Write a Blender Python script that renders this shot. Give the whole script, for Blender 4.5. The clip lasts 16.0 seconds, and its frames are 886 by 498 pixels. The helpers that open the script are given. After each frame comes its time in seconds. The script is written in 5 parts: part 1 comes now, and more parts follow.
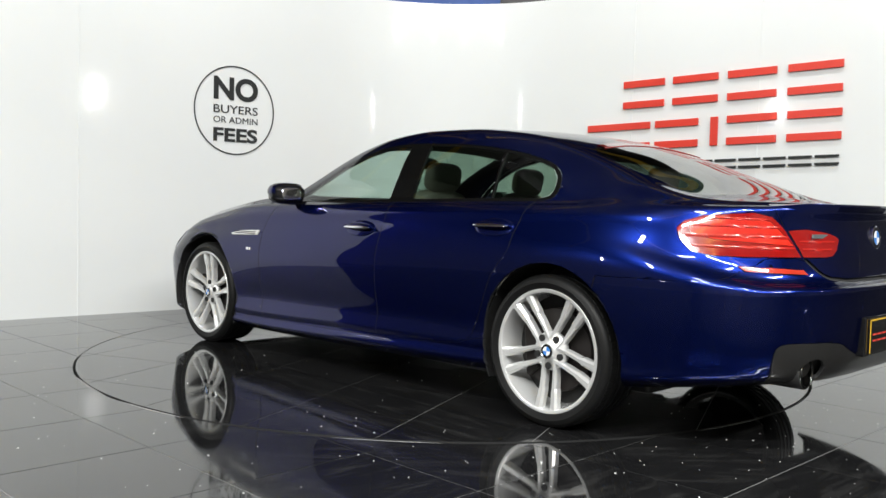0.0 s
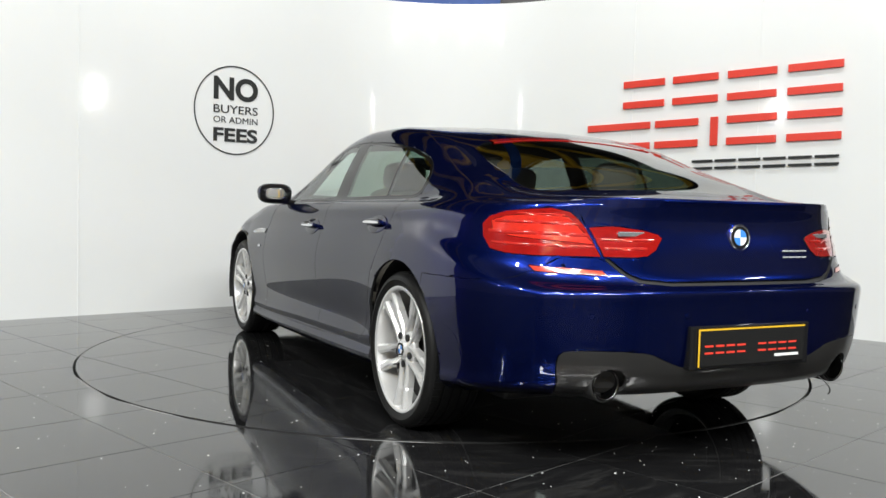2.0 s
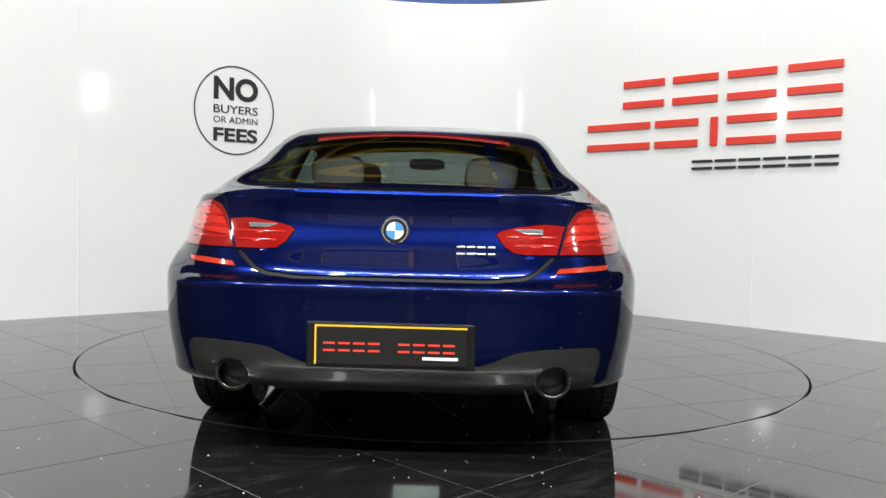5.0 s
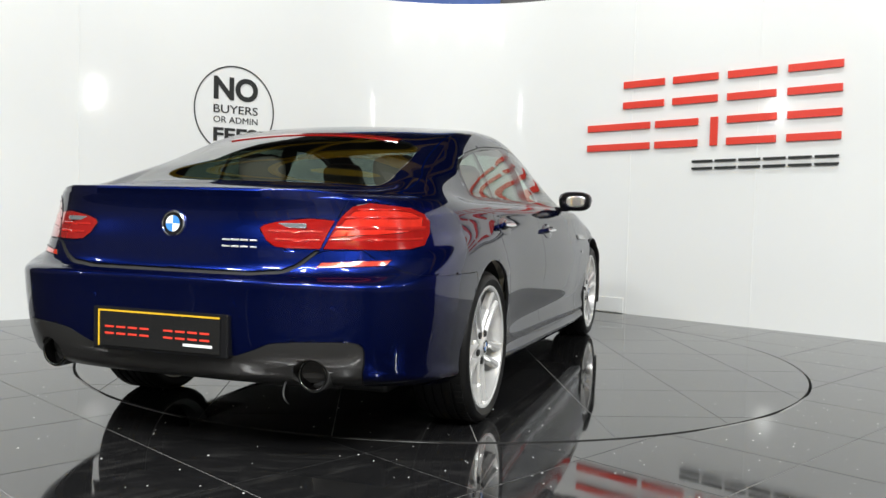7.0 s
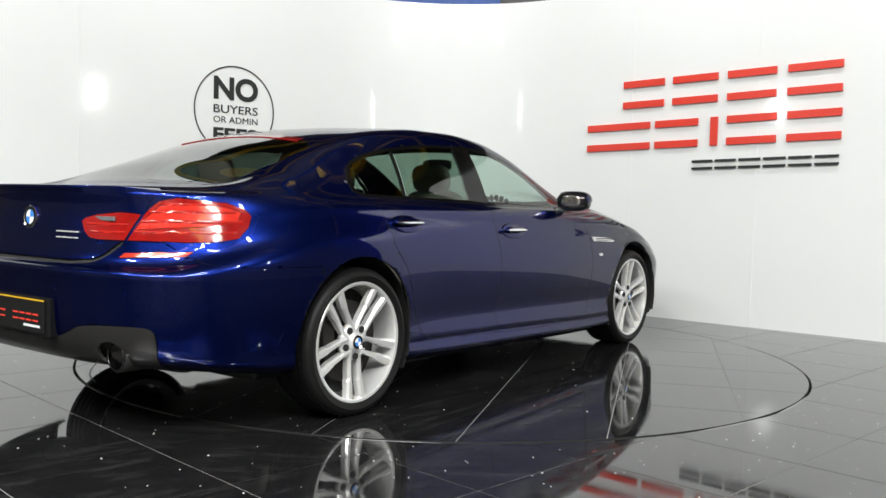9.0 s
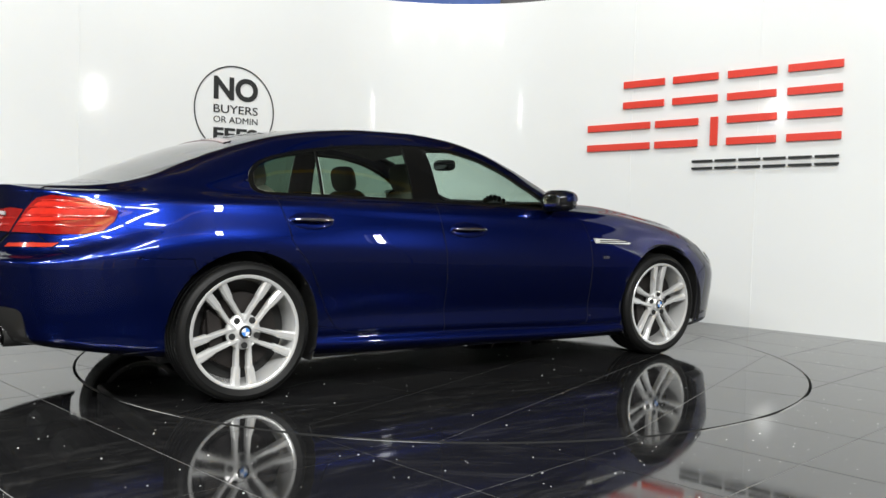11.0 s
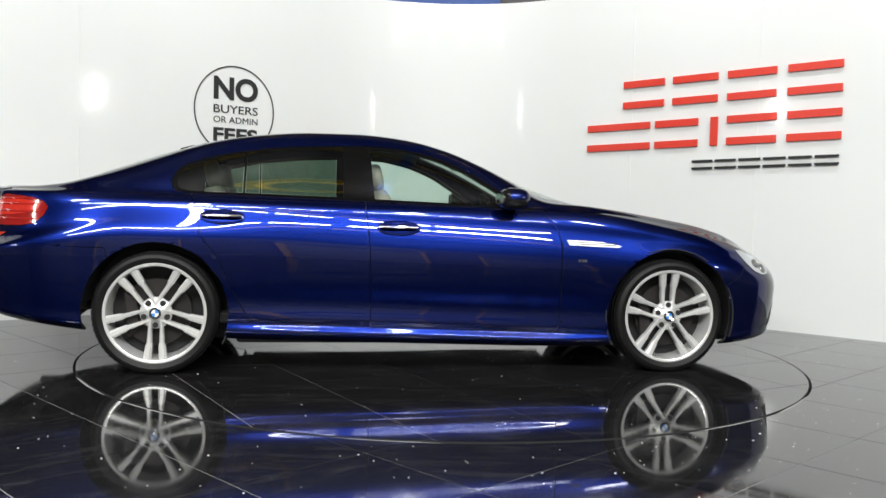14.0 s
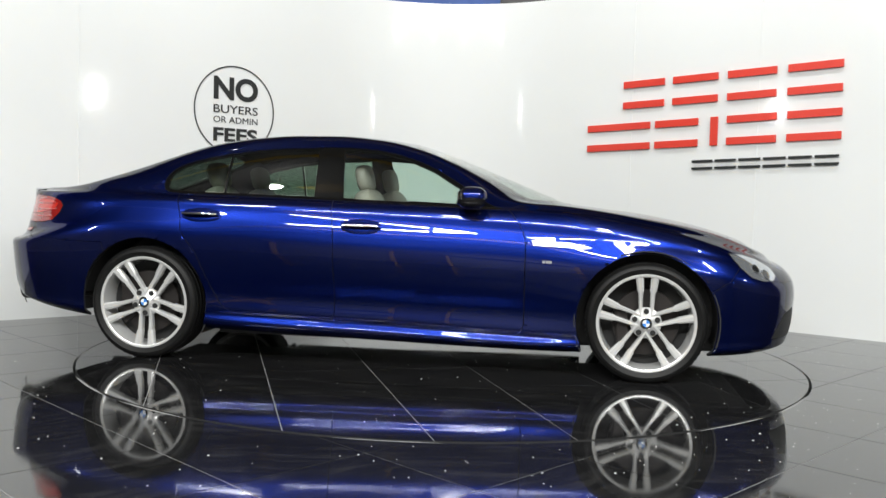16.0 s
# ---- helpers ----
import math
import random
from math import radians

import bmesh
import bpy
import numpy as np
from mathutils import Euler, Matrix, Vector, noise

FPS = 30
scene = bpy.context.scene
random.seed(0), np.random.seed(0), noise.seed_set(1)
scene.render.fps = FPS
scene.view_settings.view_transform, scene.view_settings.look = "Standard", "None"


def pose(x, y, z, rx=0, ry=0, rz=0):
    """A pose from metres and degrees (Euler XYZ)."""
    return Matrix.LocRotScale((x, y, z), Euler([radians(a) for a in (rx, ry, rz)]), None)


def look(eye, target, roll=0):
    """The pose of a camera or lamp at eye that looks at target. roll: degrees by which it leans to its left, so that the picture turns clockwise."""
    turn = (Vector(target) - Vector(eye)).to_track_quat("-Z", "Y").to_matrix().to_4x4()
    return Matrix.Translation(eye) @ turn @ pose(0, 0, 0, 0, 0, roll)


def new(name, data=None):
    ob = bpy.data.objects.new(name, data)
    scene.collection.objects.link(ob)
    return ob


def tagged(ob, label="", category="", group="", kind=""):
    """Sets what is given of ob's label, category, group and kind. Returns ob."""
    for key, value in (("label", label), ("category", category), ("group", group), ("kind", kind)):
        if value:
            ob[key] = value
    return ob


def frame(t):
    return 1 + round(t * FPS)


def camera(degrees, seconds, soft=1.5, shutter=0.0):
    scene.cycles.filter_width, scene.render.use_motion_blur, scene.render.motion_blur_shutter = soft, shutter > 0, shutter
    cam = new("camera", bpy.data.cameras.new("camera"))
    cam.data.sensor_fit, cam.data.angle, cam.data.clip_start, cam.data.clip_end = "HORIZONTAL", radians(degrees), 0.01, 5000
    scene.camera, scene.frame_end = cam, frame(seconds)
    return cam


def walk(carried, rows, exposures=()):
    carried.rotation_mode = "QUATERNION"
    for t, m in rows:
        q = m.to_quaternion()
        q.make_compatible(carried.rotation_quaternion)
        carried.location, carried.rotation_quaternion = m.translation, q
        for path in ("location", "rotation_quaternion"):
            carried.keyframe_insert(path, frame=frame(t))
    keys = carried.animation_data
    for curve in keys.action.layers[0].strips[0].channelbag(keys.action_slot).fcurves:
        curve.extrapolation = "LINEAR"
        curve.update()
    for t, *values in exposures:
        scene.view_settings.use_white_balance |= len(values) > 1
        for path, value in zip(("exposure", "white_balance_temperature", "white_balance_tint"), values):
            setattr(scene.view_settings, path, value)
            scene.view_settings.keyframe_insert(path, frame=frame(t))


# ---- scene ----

# ---- camera ----
cam = camera(52.83, 16.0, soft=1.5)
EYE = (0.0, -5.876, 0.98)
STAND = look(EYE, (-0.0024, -4.8773, 0.9293), roll=1.466)
walk(cam, [(0.0, STAND), (16.0, STAND)], exposures=[(0.0, 0.08), (16.0, 0.08)])

# the turn of the turntable, degrees by seconds
TURN = [(0.0, 134.97), (0.5, 130.36), (1.0, 125.77), (1.5, 121.16), (2.0, 116.53), (2.5, 111.92), (3.0, 107.31),
        (3.5, 102.70), (4.0, 98.15), (4.6, 92.75), (5.2, 87.40), (5.8, 82.05), (6.5, 75.80), (7.0, 71.28), (7.5, 66.87), (8.0, 62.48), (8.5, 58.05),
        (9.0, 53.56), (9.6, 48.08), (10.2, 42.58), (10.8, 37.07), (11.5, 30.63), (12.0, 26.10), (12.5, 21.60), (13.0, 17.18),
        (13.5, 12.82), (14.0, 8.54), (14.5, 4.32), (15.0, 0.10), (15.5, -4.17), (16.0, -8.50)]
CAR_X, CAR_Y = -0.228, 0.138     # middle of the wheelbase from the axis
RING = 2.262                     # radius of the turntable

# ---- light ----
world = bpy.data.worlds.new("world")
scene.world = world
world.use_nodes = True
world.node_tree.nodes["Background"].inputs[0].default_value = (0.8, 0.9, 1.0, 1)
world.node_tree.nodes["Background"].inputs[1].default_value = 0.02


def strip_light(x, y, z, turn, long, wide, watts):
    lamp = bpy.data.lights.new("strip_light", "AREA")
    lamp.shape, lamp.size, lamp.size_y, lamp.energy = "RECTANGLE", long, wide, watts
    lamp.color = (0.985, 1.0, 0.985)
    ob = new("strip_light_lamp", lamp)
    ob.matrix_basis = pose(x, y, z, 0, 0, turn)
    return ob


# x, y, turn, watts of the hung strip lights: a row over the front of the floor and a row behind the camera
STRIPS = [(-3.9, -4.6, 4.55, 35, 150), (3.9, -4.6, 4.55, -35, 140), (-1.25, -5.4, 4.55, 90, 100), (1.25, -5.4, 4.55, 90, 100),
          (-3.9, -8.6, 5.7, 0, 400), (-1.3, -8.6, 5.7, 0, 400), (1.3, -8.6, 5.7, 0, 400), (3.9, -8.6, 5.7, 0, 400)]
for x_, y_, z_, turn_, watts_ in STRIPS:
    strip_light(x_, y_, z_, turn_, 1.2 if y_ > -6 else 2.5, 0.20, watts_)
    if y_ > -6:
        strip_light(x_, y_, 4.66, turn_, 1.2, 0.16, 70).matrix_basis = pose(x_, y_, 4.66, 180, 0, turn_)
# slim upright lamps on stands at both sides, whose images stand in the glossy wall
STANDS = [(5.4, -3.3, 2.8), (-5.6, -3.5, 2.9)]
for x_, y_, z_ in STANDS:
    strip_light(x_, y_, z_, 0, 0.08, 0.50, 16).matrix_basis = look((x_, y_, z_), (x_ * 0.1, 1.0, 1.2))
# unseen washers added to brighten the wall: place, and the wall point each faces
ADDED_WASHERS = [((-3.55, -1.15), (-4.5, -0.1)), ((-1.85, 0.55), (-2.8, 1.55)), ((0.0, 1.35), (-0.03, 2.9)), ((1.75, 0.60), (2.7, 1.65)), ((3.45, -0.75), (4.4, 0.30))]
for (x_, y_), (u_, v_) in ADDED_WASHERS:
    strip_light(x_, y_, 4.6, 0, 1.2, 0.16, 38).matrix_basis = look((x_, y_, 4.6), (u_, v_, 0.6))
    # added uplight that brightens the roof beams for their reflections
    strip_light(x_, y_, 4.78, 0, 1.0, 0.10, 14).matrix_basis = pose(x_, y_, 4.78, 180, 0, 0)


# ---- materials ----
def material(name, colour, rough=0.5, metal=0.0, grain=0.0, grain_size=40.0, bump=0.0, bump_size=120.0, coat=0.0, rough_var=0.0,
             spec=0.5, emit=0.0, emit_colour=None):
    """A surface with colour variation at two scales, uneven gloss and fine relief, in real size."""
    m = bpy.data.materials.new(name)
    m.use_nodes = True
    n, l = m.node_tree.nodes, m.node_tree.links
    b = n["Principled BSDF"]
    b.inputs["Roughness"].default_value, b.inputs["Metallic"].default_value = rough, metal
    b.inputs["Coat Weight"].default_value, b.inputs["Coat Roughness"].default_value = coat, 0.02
    b.inputs["Specular IOR Level"].default_value = spec
    b.inputs["Base Color"].default_value = (*colour, 1)
    if emit:
        b.inputs["Emission Color"].default_value = (*(emit_colour or colour), 1)
        b.inputs["Emission Strength"].default_value = emit
    tc = n.new("ShaderNodeTexCoord")
    if grain:
        fine, broad = n.new("ShaderNodeTexNoise"), n.new("ShaderNodeTexNoise")
        fine.inputs["Scale"].default_value, broad.inputs["Scale"].default_value = grain_size, grain_size / 12
        fine.inputs["Detail"].default_value, broad.inputs["Detail"].default_value = 5, 3
        add, ramp = n.new("ShaderNodeMath"), n.new("ShaderNodeMix")
        add.operation = "MULTIPLY_ADD"
        add.inputs[1].default_value = 0.5
        half = n.new("ShaderNodeMath")
        half.operation = "MULTIPLY"
        half.inputs[1].default_value = 0.5
        l.new(tc.outputs["Object"], fine.inputs["Vector"]), l.new(tc.outputs["Object"], broad.inputs["Vector"])
        l.new(broad.outputs["Fac"], half.inputs[0])
        l.new(fine.outputs["Fac"], add.inputs[0]), l.new(half.outputs[0], add.inputs[2])
        ramp.data_type = "RGBA"
        ramp.inputs["A"].default_value = (*[c * (1 - grain) for c in colour], 1)
        ramp.inputs["B"].default_value = (*[min(1, c * (1 + grain)) for c in colour], 1)
        l.new(add.outputs[0], ramp.inputs["Factor"]), l.new(ramp.outputs["Result"], b.inputs["Base Color"])
        if rough_var:
            mr = n.new("ShaderNodeMapRange")
            mr.inputs["To Min"].default_value, mr.inputs["To Max"].default_value = max(0, rough - rough_var), rough + rough_var
            mr.inputs["From Min"].default_value, mr.inputs["From Max"].default_value = 0.3, 0.7
            l.new(broad.outputs["Fac"], mr.inputs["Value"]), l.new(mr.outputs["Result"], b.inputs["Roughness"])
    if bump:
        t, bp = n.new("ShaderNodeTexNoise"), n.new("ShaderNodeBump")
        t.inputs["Scale"].default_value = bump_size
        bp.inputs["Strength"].default_value, bp.inputs["Distance"].default_value = bump, 0.002
        l.new(tc.outputs["Object"], t.inputs["Vector"]), l.new(t.outputs["Fac"], bp.inputs["Height"])
        l.new(bp.outputs["Normal"], b.inputs["Normal"])
    return m


def pane_material(name, tint, gloss=1.0, ior=1.75):
    """A thin sheet of tinted glass: clear straight through, mirrored more at a slant."""
    m = bpy.data.materials.new(name)
    m.use_nodes = True
    n, l = m.node_tree.nodes, m.node_tree.links
    n.remove(n["Principled BSDF"])
    clear, shine, mix, lw = (n.new("ShaderNodeBsdfTransparent"), n.new("ShaderNodeBsdfGlossy"), n.new("ShaderNodeMixShader"),
                             n.new("ShaderNodeLayerWeight"))
    clear.inputs["Color"].default_value = (*tint, 1)
    shine.inputs["Color"].default_value = (gloss, gloss, gloss, 1)
    shine.inputs["Roughness"].default_value = 0.0
    lw.inputs["Blend"].default_value = 0.5
    f0 = ((ior - 1) / (ior + 1)) ** 2
    power, rise = n.new("ShaderNodeMath"), n.new("ShaderNodeMath")
    power.operation, rise.operation = "POWER", "MULTIPLY_ADD"
    power.inputs[1].default_value, rise.inputs[1].default_value, rise.inputs[2].default_value = 5.0, 1 - f0, f0
    l.new(lw.outputs["Facing"], power.inputs[0]), l.new(power.outputs[0], rise.inputs[0])
    l.new(rise.outputs[0], mix.inputs[0]), l.new(clear.outputs[0], mix.inputs[1]), l.new(shine.outputs[0], mix.inputs[2])
    l.new(mix.outputs[0], n["Material Output"].inputs["Surface"])
    return m


WHITE_WALL = material("glossy_white_panel", (0.80, 0.815, 0.81), 0.09, spec=0.3, grain=0.012, grain_size=6)
TILE = material("polished_black_tile", (0.009, 0.009, 0.0095), 0.05, grain=0.6, grain_size=30, rough_var=0.035, spec=1.0)


def scuff(m):
    """Wiped, dusty streaks that differ from tile to tile."""
    n, l = m.node_tree.nodes, m.node_tree.links
    b = n["Principled BSDF"]
    tc, info, add, mp, noise, rng, mix = (n.new("ShaderNodeTexCoord"), n.new("ShaderNodeObjectInfo"), n.new("ShaderNodeVectorMath"), n.new("ShaderNodeMapping"),
                                          n.new("ShaderNodeTexNoise"), n.new("ShaderNodeMapRange"), n.new("ShaderNodeMix"))
    add.operation = "MULTIPLY_ADD"
    add.inputs[1].default_value = (40, 40, 40)
    mp.inputs["Scale"].default_value, mp.inputs["Rotation"].default_value = (1.5, 9.0, 1.0), (0, 0, 0.6)
    noise.inputs["Scale"].default_value, noise.inputs["Detail"].default_value, noise.inputs["Roughness"].default_value = 2.2, 6, 0.65
    noise.inputs["Distortion"].default_value = 0.8
    rng.inputs["From Min"].default_value, rng.inputs["From Max"].default_value = 0.50, 0.74
    l.new(info.outputs["Random"], add.inputs[0]), l.new(tc.outputs["Object"], add.inputs[2]), l.new(add.outputs[0], mp.inputs["Vector"])
    l.new(mp.outputs["Vector"], noise.inputs["Vector"]), l.new(noise.outputs["Fac"], rng.inputs["Value"])
    base = b.inputs["Base Color"].links[0].from_socket
    mix.data_type = "RGBA"
    mix.inputs["B"].default_value = (0.030, 0.0295, 0.029, 1)
    l.new(rng.outputs["Result"], mix.inputs["Factor"]), l.new(base, mix.inputs["A"]), l.new(mix.outputs["Result"], b.inputs["Base Color"])


scuff(TILE)
GROUT = material("grey_grout", (0.26, 0.26, 0.255), 0.85, grain=0.2, grain_size=90)
# near-black that stands for the shade inside gaps and holes
GAP_SHADE = material("dark_gap", (0.01, 0.01, 0.01), 0.8)
SHELL = material("dark_shed_lining", (0.12, 0.115, 0.105), 0.7, grain=0.2, grain_size=3)
YELLOW = material("yellow_steel", (0.60, 0.38, 0.03), 0.5, grain=0.15, grain_size=12)
# for the slatted panels added behind the camera as something to reflect
PANEL_GREY = material("grey_slat_panel", (0.22, 0.22, 0.21), 0.45, grain=0.12, grain_size=5)
BLUE_STEEL = material("blue_steel", (0.02, 0.10, 0.42), 0.45, grain=0.15, grain_size=12)
ROOF_SHEET = material("dull_roof_sheet", (0.12, 0.12, 0.115), 0.6, grain=0.15, grain_size=4)
GREY_STEEL = material("grey_steel", (0.10, 0.10, 0.11), 0.5, grain=0.15, grain_size=12)
RED_SIGN = material("red_acrylic", (0.72, 0.05, 0.03), 0.3, grain=0.03, grain_size=20)
BLACK_SIGN = material("black_acrylic", (0.02, 0.022, 0.022), 0.35, grain=0.1, grain_size=20)
DUST = material("pale_dust", (0.8, 0.8, 0.78), 0.8)
LAMP_WHITE = material("lamp_housing", (0.75, 0.75, 0.75), 0.5, grain=0.05)


# ---- building helpers ----
def mesh_from(bm, name, mats, smooth=False):
    me = bpy.data.meshes.new(name)
    bm.normal_update()
    if smooth:
        for f in bm.faces:
            f.smooth = True
    bm.to_mesh(me)
    bm.free()
    for m in (mats if isinstance(mats, (list, tuple)) else [mats]):
        me.materials.append(m)
    return me


def part(name, bm, mat, parent=None, label="", smooth=False, at=None):
    ob = new(name, mesh_from(bm, name, mat, smooth))
    if parent is not None:
        ob.parent = parent
    if at is not None:
        ob.matrix_basis = at
    return tagged(ob, label)


def box(bm, x0, x1, y0, y1, z0, z1, m=None, bevel=0.0):
    vs = bmesh.ops.create_cube(bm, size=1.0)["verts"]
    bmesh.ops.scale(bm, vec=(x1 - x0, y1 - y0, z1 - z0), verts=vs)
    bmesh.ops.translate(bm, vec=((x0 + x1) / 2, (y0 + y1) / 2, (z0 + z1) / 2), verts=vs)
    if bevel:
        es = list({e for v in vs for e in v.link_edges})
        r = bmesh.ops.bevel(bm, geom=es, offset=bevel, segments=2, affect="EDGES", profile=0.5)
        vs = list({v for f in r["faces"] for v in f.verts} | {v for v in vs if v.is_valid})
    if m is not None:
        bmesh.ops.transform(bm, matrix=m, verts=vs)
    return vs


def lathe(bm, profile, steps, axis="Y", close=False):
    """Turn (radius, along) points round an axis."""
    rows = []
    for k in range(steps):
        a = 2 * math.pi * k / steps
        rows.append([bm.verts.new((r * math.cos(a), h, r * math.sin(a)) if axis == "Y" else (r * math.cos(a), r * math.sin(a), h))
                     for r, h in profile])
    n = len(profile)
    for k in range(steps):
        a, b = rows[k], rows[(k + 1) % steps]
        for i in range(n - 1 + (1 if close else 0)):
            j = (i + 1) % n
            if len({a[i], a[j], b[j], b[i]}) == 4:
                bm.faces.new((a[i], a[j], b[j], b[i]))
    bmesh.ops.remove_doubles(bm, verts=bm.verts[:], dist=1e-5)
    bmesh.ops.recalc_face_normals(bm, faces=bm.faces[:])


def slab(bm, outline, z0, z1):
    """A flat plate of a plan outline."""
    lo = [bm.verts.new((x, y, z0)) for x, y in outline]
    hi = [bm.verts.new((x, y, z1)) for x, y in outline]
    bm.faces.new(hi), bm.faces.new(lo[::-1])
    for i in range(len(lo)):
        j = (i + 1) % len(lo)
        bm.faces.new((lo[i], lo[j], hi[j], hi[i]))


# ---- the showroom ----
CORNER = Vector((-0.052, 3.836))
AL, AR = radians(221.3), radians(-39.7)
DL, DR = Vector((math.cos(AL), math.sin(AL))), Vector((math.cos(AR), math.sin(AR)))
WALL_TOP = 3.0


def wall_line(r=1.8, far=6.4):
    """Plan of the curved corner wall, from the west end round to the east end."""
    half = math.acos(DL.dot(DR)) / 2
    bis = (DL + DR).normalized()
    c = CORNER + bis * (r / math.sin(half))
    t = r / math.tan(half)
    pl, pr = CORNER + DL * t, CORNER + DR * t
    a0, a1 = math.atan2(pl.y - c.y, pl.x - c.x), math.atan2(pr.y - c.y, pr.x - c.x)
    pts = [CORNER + DL * far]
    pts += [c + Vector((math.cos(a0 + (a1 - a0) * k / 40), math.sin(a0 + (a1 - a0) * k / 40))) * r for k in range(41)]
    return pts + [CORNER + DR * far]


def corner_wall():
    pts = wall_line()
    n = len(pts)
    nrm = []
    for i in range(n):
        d = (pts[min(i + 1, n - 1)] - pts[max(i - 1, 0)]).normalized()
        nrm.append(Vector((-d.y, d.x)))
    bm = bmesh.new()
    rings = []
    for i, p in enumerate(pts):
        o = p + nrm[i] * 0.12
        rings.append([bm.verts.new((p.x, p.y, 0)), bm.verts.new((p.x, p.y, WALL_TOP)), bm.verts.new((o.x, o.y, WALL_TOP)), bm.verts.new((o.x, o.y, 0))])
    for a, b in zip(rings, rings[1:]):
        for k in range(4):
            bm.faces.new((a[k], a[(k + 1) % 4], b[(k + 1) % 4], b[k]))
    bm.faces.new(rings[0]), bm.faces.new(rings[-1][::-1])
    bmesh.ops.recalc_face_normals(bm, faces=bm.faces[:])
    w = part("wall_corner", bm, WHITE_WALL, smooth=True)
    for p in w.data.polygons:
        p.use_smooth = abs(p.normal.z) < 0.5
    w.data.set_sharp_from_angle(angle=radians(30))
    tagged(w, "glossy white curved showroom wall of joined panels", "wall", kind="structure")
    # joint strips between the panels, seam cover at the foot
    for side, s0, z0, z1, wide in ((DR, 2.255, 0.0, WALL_TOP, 0.012), (DR, 3.425, 0.0, WALL_TOP, 0.012), (DL, 3.86, 0.0, WALL_TOP, 0.006)):
        bm = bmesh.new()
        box(bm, -wide, wide, -0.004, 0.002, z0 + 0.002, z1 - 0.002, bevel=0.001)
        p = CORNER + side * s0
        part("panel_joint", bm, WHITE_WALL, w, at=pose(p.x, p.y, 0, 0, 0, math.degrees(math.atan2(side.y, side.x)) + (0 if side is DR else 180)))
    bm = bmesh.new()
    box(bm, 1.75, 2.243, -0.012, 0.002, 0.006, 0.145, bevel=0.003)
    part("kick_panel", bm, WHITE_WALL, w, at=pose(CORNER.x, CORNER.y, 0, 0, 0, -39.7))
    return w


corner_wall()


def shed():
    """The dark shed round the showroom set, with its roof steel."""
    for name, b in (("wall_south", (-9, 9, -12.2, -12.0, 0, 6)), ("wall_west", (-9.2, -9, -12.2, 7, 0, 6)),
                    ("wall_east", (9, 9.2, -12.2, 7, 0, 6)), ("wall_north", (-9.2, 9.2, 7, 7.2, 0, 6))):
        bm = bmesh.new()
        box(bm, *b)
        tagged(part(name, bm, SHELL), "dark lining of the surrounding shed", "wall", kind="structure")
    bm = bmesh.new()
    box(bm, -9.2, 9.2, -12.2, 7.2, 6.0, 6.2)
    tagged(part("ceiling", bm, ROOF_SHEET), "grey sheet ceiling of the shed", "ceiling", kind="structure")


shed()


def i_beam(name, mat, p, q, deep, label):
    """A rolled steel beam between two points."""
    p, q = Vector(p), Vector(q)
    long = (q - p).length
    bm = bmesh.new()
    w = deep * 0.5
    box(bm, 0, long, -w / 2, w / 2, -deep / 2, -deep / 2 + 0.015)
    box(bm, 0, long, -w / 2, w / 2, deep / 2 - 0.015, deep / 2)
    box(bm, 0, long, -0.006, 0.006, -deep / 2 + 0.015, deep / 2 - 0.015)
    ob = part(name, bm, mat)
    ob.matrix_basis = Matrix.Translation(p) @ (q - p).to_track_quat("X", "Z").to_matrix().to_4x4()
    return tagged(ob, label, "beam", "roof steel", "structure")


for y_ in (-9.5, -5.5, -2.5, 0.6, 2.2, 3.8, 5.4):
    i_beam("roof_beam", YELLOW, (-9, y_, 5.45), (9, y_, 5.45), 0.22, "yellow painted steel roof beam of the shed")
i_beam("roof_beam", BLUE_STEEL, (0.9, -12, 5.15), (0.9, 6.9, 5.15), 0.30, "blue painted steel main beam of the shed")
for x_ in (-3.2, 3.2):
    i_beam("roof_beam", YELLOW, (x_, 0.6, 5.2), (x_ * 0.25, 6.6, 5.2), 0.16, "yellow painted diagonal roof brace of the shed")
i_beam("roof_beam", BLUE_STEEL, (-1.4, 4.3, 3.42), (0.55, 4.3, 3.42), 0.55, "blue painted steel beam behind the white wall")
i_beam("roof_beam", GREY_STEEL, (0.57, 4.3, 3.42), (3.6, 4.3, 3.42), 0.55, "dark grey steel beam behind the white wall")


def ceiling_fixture(x, y, z, turn):
    half = 0.65 if y > -6 else 1.29
    bm = bmesh.new()
    box(bm, -half, half, -0.12, 0.12, z + 0.02, z + 0.08, bevel=0.01)
    ob = part("strip_light", bm, LAMP_WHITE)
    ob.matrix_basis = pose(x, y, 0, 0, 0, turn)
    tagged(ob, "long white strip light hung from the shed roof", "lamp", "strip lights")
    for sx in (-0.6, 0.6):
        rod = bmesh.new()
        box(rod, sx - 0.004, sx + 0.004, -0.004, 0.004, z + 0.08, 6.0)
        part("hanger_rod", rod, GREY_STEEL, ob)
    return ob


for x_, y_, z_, turn_, watts_ in STRIPS:
    ceiling_fixture(x_, y_, z_, turn_)


